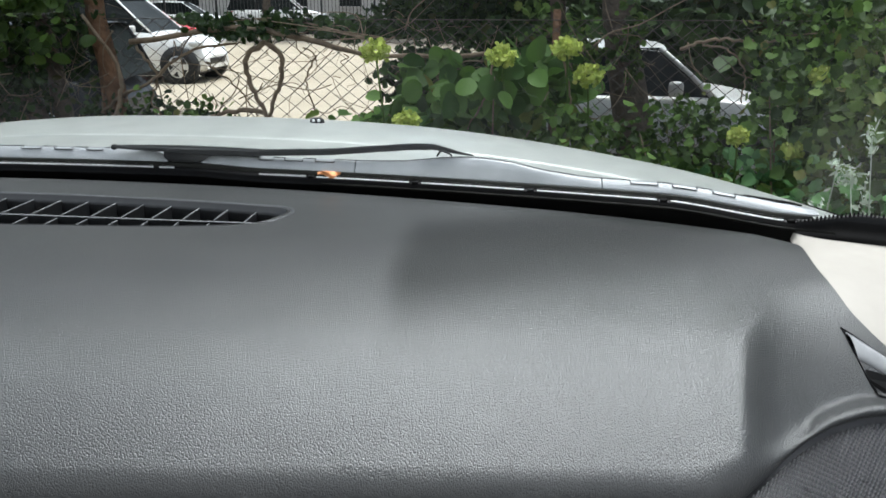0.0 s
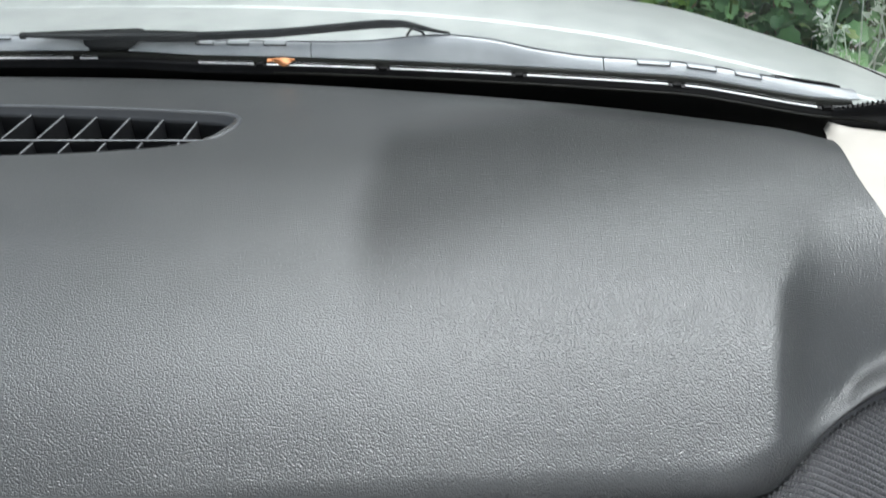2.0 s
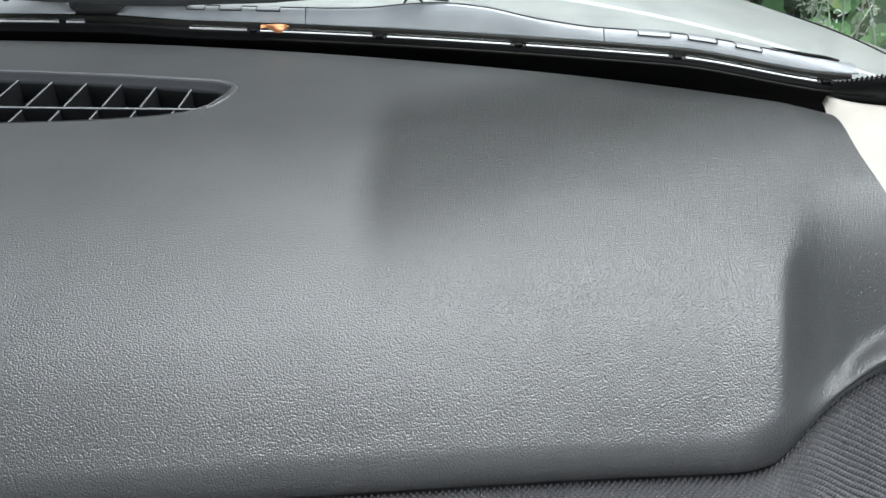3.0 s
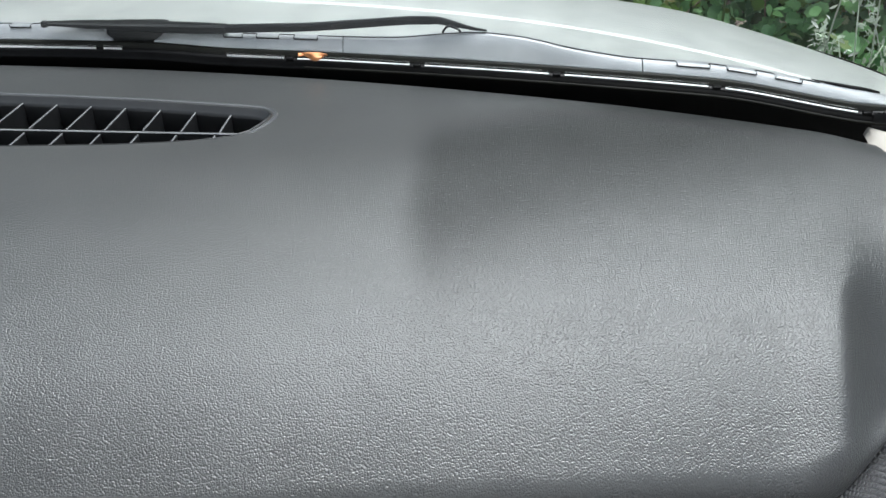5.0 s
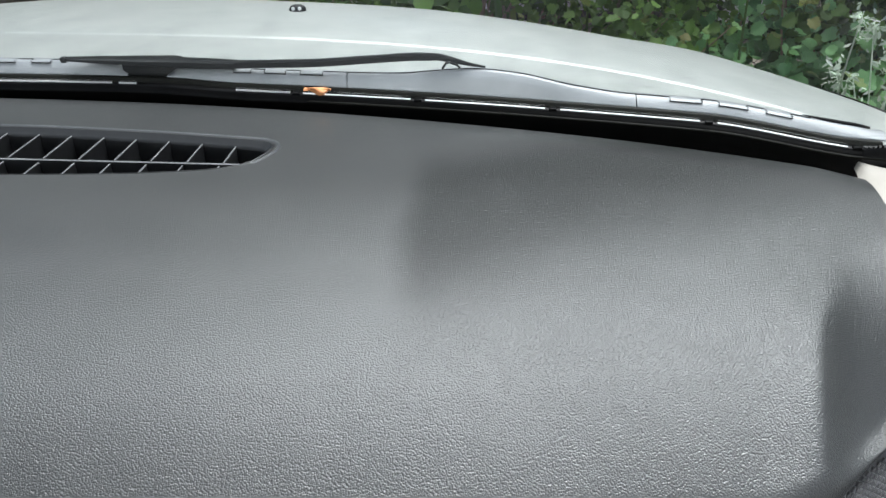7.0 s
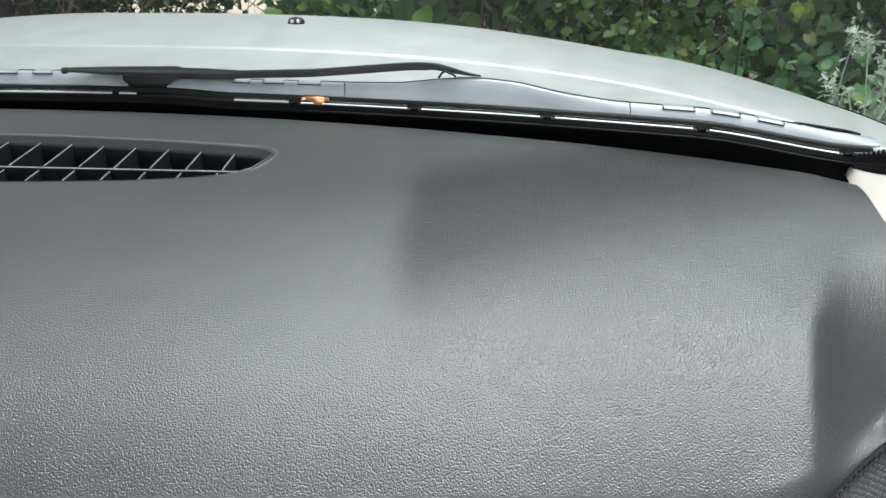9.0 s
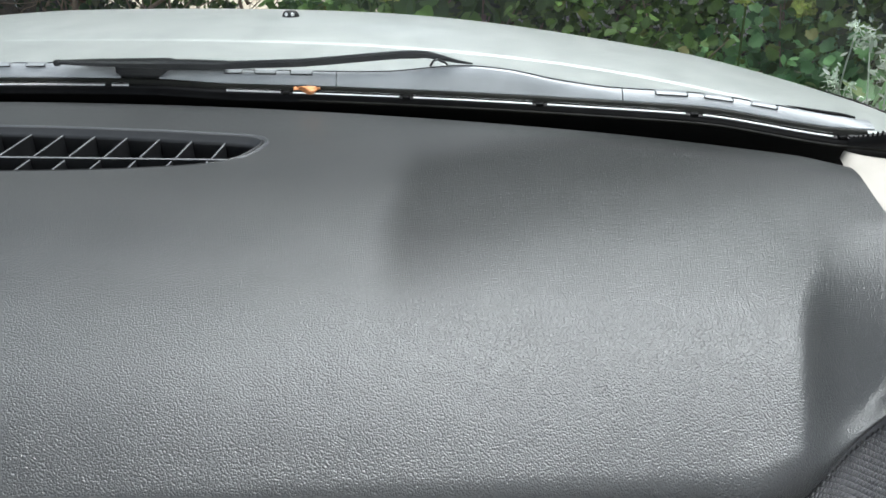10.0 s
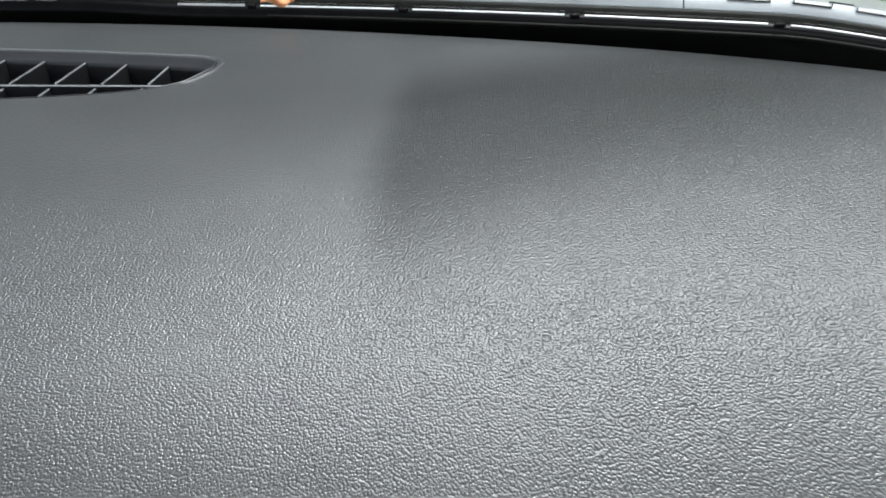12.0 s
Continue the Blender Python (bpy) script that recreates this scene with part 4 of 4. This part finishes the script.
# grass tufts
rng = np.random.default_rng(5)
gv, gf = [], []
for k in range(1500):
    x, y = rng.uniform(-0.6, 3.0), rng.uniform(2.3, 3.3)
    h, a = rng.uniform(0.08, 0.34), rng.uniform(0, 6.28)
    lean = rng.uniform(0.1, 0.6) * h
    w = np.array([-math.sin(a), math.cos(a), 0]) * 0.006
    b0, tip = np.array([x, y, -0.01]), np.array([x + lean * math.cos(a), y + lean * math.sin(a), h])
    mid = (b0 + tip) / 2 + np.array([0, 0, 0.18 * h])
    o = len(gv)
    gv += [b0 - w, b0 + w, mid + w * 0.8, mid - w * 0.8, tip]
    gf += [(o, o + 1, o + 2, o + 3), (o + 3, o + 2, o + 4)]
grass = part("grass", mesh_of("grass", gv, gf, GRASS), GRASS)
tagged(grass, "thin green grass and weeds before the bonnet", "grass", kind="stuff")


# ---- trees ----
def tree(path, r0, r1, bark, label, seed, crown=None, leafmat=None, n=0, leaf=0.16):
    th_ = empty("tree", label, "tree", "trees by the car park", pose(0, 0, 0))
    rng = np.random.default_rng(seed)
    pts = spline(path, 26)
    v, f = tube_data(pts, np.linspace(r0, r1, 26), 12, seed, 0.09)
    part("trunk", mesh_of("trunk", v, f, bark), bark, th_)
    if crown:
        c, sz = crown
        places = clumps(rng, c, sz, n, 26)
        limbs = [tube_data(spline([pts[-6], (pts[-4] + q) / 2 + rng.normal(0, 0.2, 3), q], 9), np.linspace(r1 * 0.7, 0.015, 9), 6) for q in places[:14]]
        part("limbs", mesh_of("limbs", *joined(limbs), bark), bark, th_)
        part("crown", mesh_of("crown", *leaf_cloud(places, rng.uniform(leaf * 0.6, leaf * 1.3, n), "round", seed, 0.4, (0, 0, 0.6), 0.9), leafmat), leafmat, th_)
    return th_


# crowns overhead are unseen, enlarged to darken reflections in dashboard and bonnet
tree([(0.93, 4.5, -0.3), (0.88, 4.5, 0.4), (0.78, 4.5, 0.95), (0.70, 4.5, 1.6), (0.66, 4.6, 3.2), (0.8, 4.9, 6.0)], 0.12, 0.06, BARK, "tall tree with a furrowed grey-brown trunk behind the fence", 1, ((0.8, 6.2, 5.6), (3.0, 1.7, 2.9)), LEAF, 16000, 0.25)
tree([(0.52, 5.0, -0.4), (0.46, 5.0, 0.9), (0.42, 5.0, 1.8), (0.5, 5.2, 4.6)], 0.07, 0.04, BARK, "slim tree with a grey-brown trunk", 2, ((-1.6, 6.6, 5.4), (2.6, 1.6, 2.7)), LEAF, 12000, 0.25)
tree([(-2.25, 4.2, -0.2), (-2.27, 4.2, 0.6), (-2.32, 4.2, 1.2), (-2.4, 4.2, 2.6)], 0.055, 0.035, BARK, "slim grey tree trunk with dark ivy", 3, ((-3.6, 5.6, 4.4), (2.2, 1.4, 2.2)), LEAF, 5200, 0.20)
tree([(-2.15, 4.1, -0.2), (-2.35, 4.1, 0.6), (-2.62, 4.1, 1.2), (-2.9, 4.2, 2.6)], 0.06, 0.035, BARK, "leaning grey tree trunk with dark ivy", 4)
tree([(-1.86, 4.0, -0.2), (-1.87, 4.0, 0.7), (-1.93, 4.0, 1.2), (-2.0, 4.1, 2.4)], 0.058, 0.042, BARKRED, "reddish-brown tree trunk wound with stems", 5, ((-2.0, 4.9, 3.6), (1.4, 1.1, 1.3)), LEAF, 1500, 0.18)
# added tree, placed where its dark crown is mirrored in the bonnet
tree([(-3.9, 6.2, -0.5), (-3.9, 6.2, 1.0), (-3.7, 6.2, 3.0)], 0.09, 0.05, BARK, "added tree whose dark crown darkens the bonnet's reflection", 8, ((-3.4, 6.2, 3.0), (1.7, 0.9, 1.1)), LEAFDARK, 3600, 0.20)
tree([(2.75, 5.2, -0.4), (2.8, 5.2, 1.2), (2.9, 5.3, 3.6)], 0.12, 0.07, BARK, "tall tree with a dark trunk", 6, ((3.6, 6.0, 5.0), (2.8, 1.6, 2.7)), LEAF, 10000, 0.25)
# added out of view so the dashboard's outer end reflects dark leaves
tree([(3.4, 2.8, -0.1), (3.4, 2.8, 1.2), (3.3, 2.7, 2.6)], 0.08, 0.05, BARK, "added unseen tree that darkens the dashboard's hollow", 9, ((3.3, 2.6, 2.3), (0.9, 1.5, 1.2)), LEAF, 5200, 0.18)
tree([(-5.4, 6.5, -0.5), (-5.4, 6.5, 1.5), (-5.3, 6.5, 4.0)], 0.14, 0.08, BARK, "tall tree with a dark trunk", 7, ((-5.6, 6.8, 4.0), (2.2, 1.5, 2.0)), LEAF, 3200, 0.20)

# vines over the fence
VINES = [
    ([(-1.75, 3.95, 1.02), (-1.2, 3.9, 1.09), (-0.93, 3.88, 1.055), (-0.55, 3.9, 0.97), (-0.18, 3.92, 0.965), (0.2, 3.95, 0.97)], 0.022),
    ([(-1.02, 3.88, 1.04), (-1.13, 3.86, 0.96), (-1.12, 3.86, 0.82), (-1.06, 3.86, 0.70), (-1.02, 3.86, 0.58)], 0.022),
    ([(-1.04, 3.87, 1.04), (-0.96, 3.85, 0.95), (-0.98, 3.85, 0.82), (-1.04, 3.85, 0.68), (-1.06, 3.85, 0.55)], 0.020),
    ([(-1.06, 3.86, 0.69), (-1.25, 3.88, 0.69), (-1.45, 3.9, 0.60), (-1.6, 3.9, 0.50)], 0.019),
    ([(-2.05, 3.95, 0.55), (-1.85, 3.93, 0.73), (-1.65, 3.92, 0.83), (-1.48, 3.93, 0.96), (-1.2, 3.93, 1.02)], 0.014),
    ([(-1.72, 3.95, 1.0), (-1.62, 3.94, 0.85), (-1.66, 3.94, 0.72), (-1.55, 3.94, 0.55)], 0.012),
    ([(-1.95, 3.92, 0.4), (-1.82, 3.9, 0.72), (-1.80, 3.9, 0.9), (-1.95, 3.9, 1.15)], 0.02),
    ([(-1.35, 3.9, 0.92), (-1.22, 3.9, 0.82), (-1.10, 3.9, 0.66)], 0.008),
    ([(-0.80, 3.88, 0.96), (-0.85, 3.87, 0.84), (-0.80, 3.87, 0.68)], 0.008),
    ([(0.06, 3.4, 0.96), (0.02, 3.4, 0.80), (-0.1, 3.4, 0.62)], 0.008),
    ([(0.36, 3.45, 1.0), (0.40, 3.45, 0.80), (0.34, 3.45, 0.72), (0.36, 3.45, 0.45)], 0.008),
    ([(0.95, 3.9, 1.00), (1.05, 3.9, 1.035), (1.2, 3.9, 1.045), (1.42, 3.9, 1.035)], 0.014),
    ([(1.05, 3.9, 1.02), (1.18, 3.9, 1.0), (1.26, 3.9, 0.9), (1.26, 3.9, 0.75)], 0.008),
]
for k, (pth, r) in enumerate(VINES):
    rng = np.random.default_rng(500 + k)
    v, f = tube_data(spline(pth, 24) + rng.normal(0, 0.004, (24, 3)), np.linspace(r * 0.66, r * 0.42, 24), 8, k, 0.15)
    ob = part("vine", mesh_of("vine", v, f, VINE), VINE)
    tagged(ob, "twisted bare brown vine stem on the wire fence", "vine", "vines on the fence")
tw = []
rng = np.random.default_rng(9)
for k in range(95):
    x0 = rng.uniform(-2.4, 0.1) if k < 72 else rng.uniform(0.1, 1.6)
    pts = [np.array([x0, rng.uniform(3.8, 4.0), rng.uniform(0.55, 1.12)])]
    d = rng.normal(0, 0.07, 3) * np.array([1, 0.25, 1]) + np.array([0, 0, -0.03])
    for _ in range(rng.integers(3, 7)):
        d = d * 0.8 + rng.normal(0, 0.045, 3) * np.array([1, 0.25, 1])
        pts.append(pts[-1] + d)
    r = rng.uniform(0.0015, 0.0042)
    tw.append(tube_data(spline(pts, 4 * len(pts)), np.linspace(r, r * 0.4, 4 * len(pts)), 5))
tws = part("twigs", mesh_of("twigs", *joined(tw), VINE), VINE)
tagged(tws, "fine dry twigs tangled in the wire fence", "twigs", kind="stuff")

# ---- chain-link fence ----
fence = empty("wire_fence", "rusty chain-link wire fence with thin posts", "fence")
FY = 3.98
wires, cell = [], 0.093
for sgn in (-1, 1):
    for k in range(-22, 86):
        x0 = -3.4 + k * cell
        a, b = np.array([x0, FY, -0.25]), np.array([x0 + sgn * 1.38 * 1.22, FY, 1.13])
        n = 14
        pts = a + (b - a) * np.linspace(0, 1, n)[:, None]
        pts[:, 1] += 0.004 * np.where(np.arange(n) % 2, 1, -1)
        wires.append(tube_data(pts, [0.0020] * n, 4))
wm = part("mesh_wires", mesh_of("mesh_wires", *joined(wires), WIRE), WIRE, fence)
tagged(wm, kind="stuff")
for x in (-3.3, -1.93, 0.37, 2.2):
    v, f = tube_data([(x, FY + 0.02, -0.3), (x, FY + 0.02, 1.18)], [0.02, 0.02], 10)
    part("post", mesh_of("post", v, f, BARKRED), BARKRED, fence)
v, f = tube_data([(-3.4, FY, 1.13), (2.6, FY, 1.13)], [0.0025, 0.0025], 5)
part("top_wire", mesh_of("top_wire", v, f, WIRE), WIRE, fence)


# ---- parked cars ----
def wheel(parent, x, y, r, side):
    w = empty("wheel", m=pose(x, y, r))
    w.parent = parent
    prof = [(0.62 * r, 0.09), (0.78 * r, 0.105), (0.95 * r, 0.10), (r, 0.07), (r, -0.07), (0.95 * r, -0.10), (0.62 * r, -0.09)]
    pts = np.array([[(rr * math.cos(a), yy, rr * math.sin(a)) for a in np.linspace(0, 2 * math.pi, 24, endpoint=False)] for rr, yy in prof])
    part("tyre", grid("tyre", pts, TYRE, True), TYRE, w)
    pieces = []
    ring = np.array([[(rr * math.cos(a), yy * side, rr * math.sin(a)) for a in np.linspace(0, 2 * math.pi, 24, endpoint=False)] for rr, yy in ((0.66 * r, 0.095), (0.60 * r, 0.10), (0.56 * r, 0.06))])
    m = grid("rim", ring, RIM, True)
    pieces.append(([tuple(q.co) for q in m.vertices], [tuple(q.vertices) for q in m.polygons]))
    for k in range(5):
        rot = Matrix.Rotation(k * 2 * math.pi / 5 + 0.3, 4, "Y")
        pieces.append(box_data((-0.16 * r, 0.07 * side, 0.08 * r), (0.16 * r, 0.095 * side, 0.60 * r), rot))
    hub = tube_data([(0, 0.05 * side, 0), (0, 0.10 * side, 0)], [0.16 * r, 0.14 * r], 12)
    pieces.append(hub)
    part("rim", mesh_of("rim", *joined(pieces), RIM, False), RIM, w)


def parked_car(label, m, paint, length=4.3, width=1.76, height=1.5, suv=False, group="parked cars", tails=True, nose=0.04, waist=0.60, axle=0.315):
    """Nose along +x, wheels on z = 0."""
    th_ = empty("parked_car", label, "car", group, m)
    L, W, H = length, width, height
    belt = waist * H
    t = np.linspace(0, 1, 40)
    top_z = smooth1([0, 0.04, 0.12, 0.3, 0.66, 0.74, 0.93, 0.98, 1.0], [0.42 * H, 0.52 * H, belt, belt, belt, belt * 0.99, belt * 0.86, belt * 0.72, belt * 0.5], t)
    wid = W / 2 * smooth1([0, 0.05, 0.2, 0.8, 0.94, 1.0], [0.80, 0.93, 1.0, 1.0, 0.9, 0.72], t)
    body = []
    for a, zt, w in zip(t, top_z, wid):
        x = (a - 0.5) * L
        zb = 0.20 + (0.08 if a < 0.03 or a > 0.97 else 0)
        sec = [(-w * 0.92, zb), (-w, zb + 0.14), (-w * 1.0, zb + 0.55 * (zt - zb)), (-w * 0.965, zt - 0.05), (-w * 0.90, zt - 0.008), (-w * 0.5, zt + 0.02), (0, zt + 0.028), (w * 0.5, zt + 0.02), (w * 0.90, zt - 0.008), (w * 0.965, zt - 0.05), (w, zb + 0.55 * (zt - zb)), (w, zb + 0.14), (w * 0.92, zb)]
        body.append([(x, p, q) for p, q in sec])
    bp = np.array(body)
    me = grid("body", bp, paint, True)
    bmm = bmesh.new()
    bmm.from_mesh(me)
    bmm.verts.ensure_lookup_table()
    bmm.faces.new([bmm.verts[k] for k in range(13)])
    bmm.faces.new([bmm.verts[39 * 13 + k] for k in range(12, -1, -1)])
    bmm.to_mesh(me)
    bmm.free()
    part("body", me, paint, th_)
    xb = ([-0.49, -0.43, 0.08, 0.26] if suv else [-0.42, -0.28, nose, 0.25])
    xs_ = [k * L for k in xb]
    zr = H
    lo = [(xs_[0], belt - 0.02), (xs_[3], belt - 0.02)]
    wl, wr = W / 2 * 0.90, W / 2 * 0.70
    gl = [(lo[0][0], -wl, belt - 0.03), (lo[1][0], -wl, belt - 0.03), (xs_[2], -wr, zr - 0.03), (xs_[1], -wr, zr - 0.03)]
    vv = gl + [(x, -y, z) for x, y, z in gl]
    part("windows", mesh_of("windows", vv, [(0, 1, 2, 3), (5, 4, 7, 6), (1, 5, 6, 2), (4, 0, 3, 7), (3, 2, 6, 7)], CARGLASS, False), CARGLASS, th_, "dark window glass")
    rp = []
    for a in np.linspace(0, 1, 9):
        x = xs_[1] - 0.06 + (xs_[2] - xs_[1] + 0.12) * a
        rp.append([(x, y * (wr + 0.02), zr - 0.035 + 0.05 * (1 - y ** 4) - 0.03 * (2 * a - 1) ** 4) for y in np.linspace(-1, 1, 9)])
    part("roof", grid("roof", np.array(rp), paint), paint, th_)
    for s in (-1, 1):
        for p, q in ((1, 2), (0, 3)):
            a_, b_ = np.array(gl[p]) * np.array([1, -s, 1]), np.array(gl[q]) * np.array([1, -s, 1])
            v, f = tube_data([a_, (a_ + b_) / 2 + np.array([0, 0.01 * s, 0.01]), b_], [0.026, 0.022, 0.022], 8)
            part("pillar", mesh_of("pillar", v, f, paint), paint, th_)
        xm = (xs_[1] + xs_[2]) / 2 - 0.02 * L
        v, f = tube_data([(xm, s * wl, belt - 0.03), (xm - 0.05, s * wr, zr - 0.03)], [0.035, 0.03], 8)
        part("door_pillar", mesh_of("door_pillar", v, f, IRON), IRON, th_)
        part("wing_mirror", bevel_box((xs_[3] - 0.42, s * (W / 2 + 0.01) - 0.06, belt + 0.0), (xs_[3] - 0.30, s * (W / 2 + 0.01) + 0.07, belt + 0.13), 0.035), paint, th_)
        hx = L / 2
        part("headlight", bevel_box((hx - 0.42, s * W * 0.35 - 0.16, 0.46 * H - 0.06), (hx - 0.06, s * W * 0.35 + 0.12, 0.46 * H + 0.07), 0.05), LAMP, th_)
        if tails:
            part("tail_light", bevel_box((-hx + 0.0, s * W * 0.38 - 0.11, 0.46 * H - 0.05), (-hx + 0.16, s * W * 0.38 + 0.10, 0.46 * H + 0.18), 0.04), REDPAINT, th_)
        for wx in (axle * L, -0.30 * L):
            r = 0.34 if suv else 0.31
            v, f = tube_data([(wx, s * (W / 2 - 0.20), r + 0.02), (wx, s * (W / 2 + 0.006), r + 0.02)], [r * 1.17, r * 1.15], 24)
            part("wheel_arch", mesh_of("wheel_arch", v, f, TYRE), TYRE, th_)
            wheel(th_, wx, s * (W / 2 - 0.085), r, s)
    part("bumper_grille", bevel_box((L / 2 - 0.10, -W * 0.24, 0.36), (L / 2 + 0.01, W * 0.24, 0.50), 0.03), IRON, th_)
    part("skirt", bevel_box((-L / 2 + 0.25, -W / 2 + 0.04, 0.16), (L / 2 - 0.25, W / 2 - 0.04, 0.34), 0.03), IRON, th_)
    return th_


LOT = -0.49
parked_car("white sport utility car parked on the concrete", pose(-8.04, 17.43, LOT, 0, 0, -3), WHITEPAINT, 4.4, 1.8, 1.72, True, axle=0.385)
parked_car("dark blue-black hatchback parked behind the fence", pose(-6.05, 9.0, LOT, 0, 0, 186), DARKPAINT, 4.0, 1.7, 1.46, True, tails=False)
parked_car("silver-white saloon car parked behind the shrubs", pose(1.14, 7.9, LOT - 0.03, 0, 0, -4), GREYPAINT, 3.7, 1.70, 1.36, tails=False, nose=0.12, waist=0.69)
parked_car("small red car parked at the back", pose(-10.15, 23.0, LOT, 0, 0, -8), REDPAINT, 3.9, 1.66, 1.64)
parked_car("white van-like car parked beyond the iron fence", pose(-10.5, 40.5, LOT, 0, 0, 8), WHITEPAINT, 4.8, 1.9, 1.9, True)
parked_car("silver car parked beyond the iron fence", pose(-15.5, 41.0, LOT, 0, 0, 4), WHITEPAINT, 4.4, 1.8, 1.5)
parked_car("red car parked beyond the iron fence", pose(-1.2, 41.5, LOT, 0, 0, 4), REDPAINT, 4.2, 1.75, 1.5)

# ---- far side of the car park ----
iron = empty("iron_fence", "black iron railing along the far edge of the car park", "fence")
bars = []
for x in np.arange(-22, 16, 0.16):
    bars.append(box_data((x - 0.012, 36.99, LOT), (x + 0.012, 37.01, 1.35)))
ib = part("bars", mesh_of("bars", *joined(bars), IRON, False), IRON, iron)
tagged(ib, kind="stuff")
for z in (-0.3, 1.2):
    part("rail", mesh_of("rail", *box_data((-22, 36.97, z), (16, 37.03, z + 0.05)), IRON, False), IRON, iron)
for x in np.arange(-22, 17, 2.4):
    part("post", mesh_of("post", *box_data((x - 0.04, 36.95, LOT), (x + 0.04, 37.05, 1.5)), IRON, False), IRON, iron)
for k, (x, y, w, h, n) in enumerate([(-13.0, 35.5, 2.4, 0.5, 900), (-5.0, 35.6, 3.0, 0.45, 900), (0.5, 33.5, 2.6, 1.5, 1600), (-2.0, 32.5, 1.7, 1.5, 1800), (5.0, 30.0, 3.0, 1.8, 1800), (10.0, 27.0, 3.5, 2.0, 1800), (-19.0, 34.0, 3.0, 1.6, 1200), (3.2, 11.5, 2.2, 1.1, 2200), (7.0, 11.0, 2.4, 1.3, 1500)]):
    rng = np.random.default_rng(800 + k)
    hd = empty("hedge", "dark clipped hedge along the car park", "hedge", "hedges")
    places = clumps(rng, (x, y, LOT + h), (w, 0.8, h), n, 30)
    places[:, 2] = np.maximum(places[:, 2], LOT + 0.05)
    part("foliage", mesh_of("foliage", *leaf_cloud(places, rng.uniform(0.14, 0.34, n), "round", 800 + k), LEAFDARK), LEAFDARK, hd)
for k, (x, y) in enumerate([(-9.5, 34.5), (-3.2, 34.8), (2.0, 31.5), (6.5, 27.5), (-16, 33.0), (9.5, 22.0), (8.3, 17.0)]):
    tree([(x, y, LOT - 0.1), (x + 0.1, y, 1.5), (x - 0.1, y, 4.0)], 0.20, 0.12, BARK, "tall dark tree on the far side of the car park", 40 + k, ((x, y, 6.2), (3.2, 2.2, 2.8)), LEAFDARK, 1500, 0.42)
house = empty("building", "pale plastered building beyond the car park", "building")
part("wall", mesh_of("wall", *box_data((-30, 60, LOT), (25, 68, 6.0)), WALLM, False), WALLM, house)
part("roof", mesh_of("roof", *box_data((-30.5, 59.5, 6.0), (25.5, 68.5, 6.4)), IRON, False), IRON, house)
for x in range(-27, 24, 4):
    wn_ = part("window", mesh_of("window", *box_data((x, 59.9, 0.6), (x + 1.6, 60.1, 2.2)), CARGLASS, False), CARGLASS, house)
    part("sill", mesh_of("sill", *box_data((x - 0.1, 59.8, 0.5), (x + 1.7, 60.0, 0.6)), WALLM, False), WALLM, wn_)
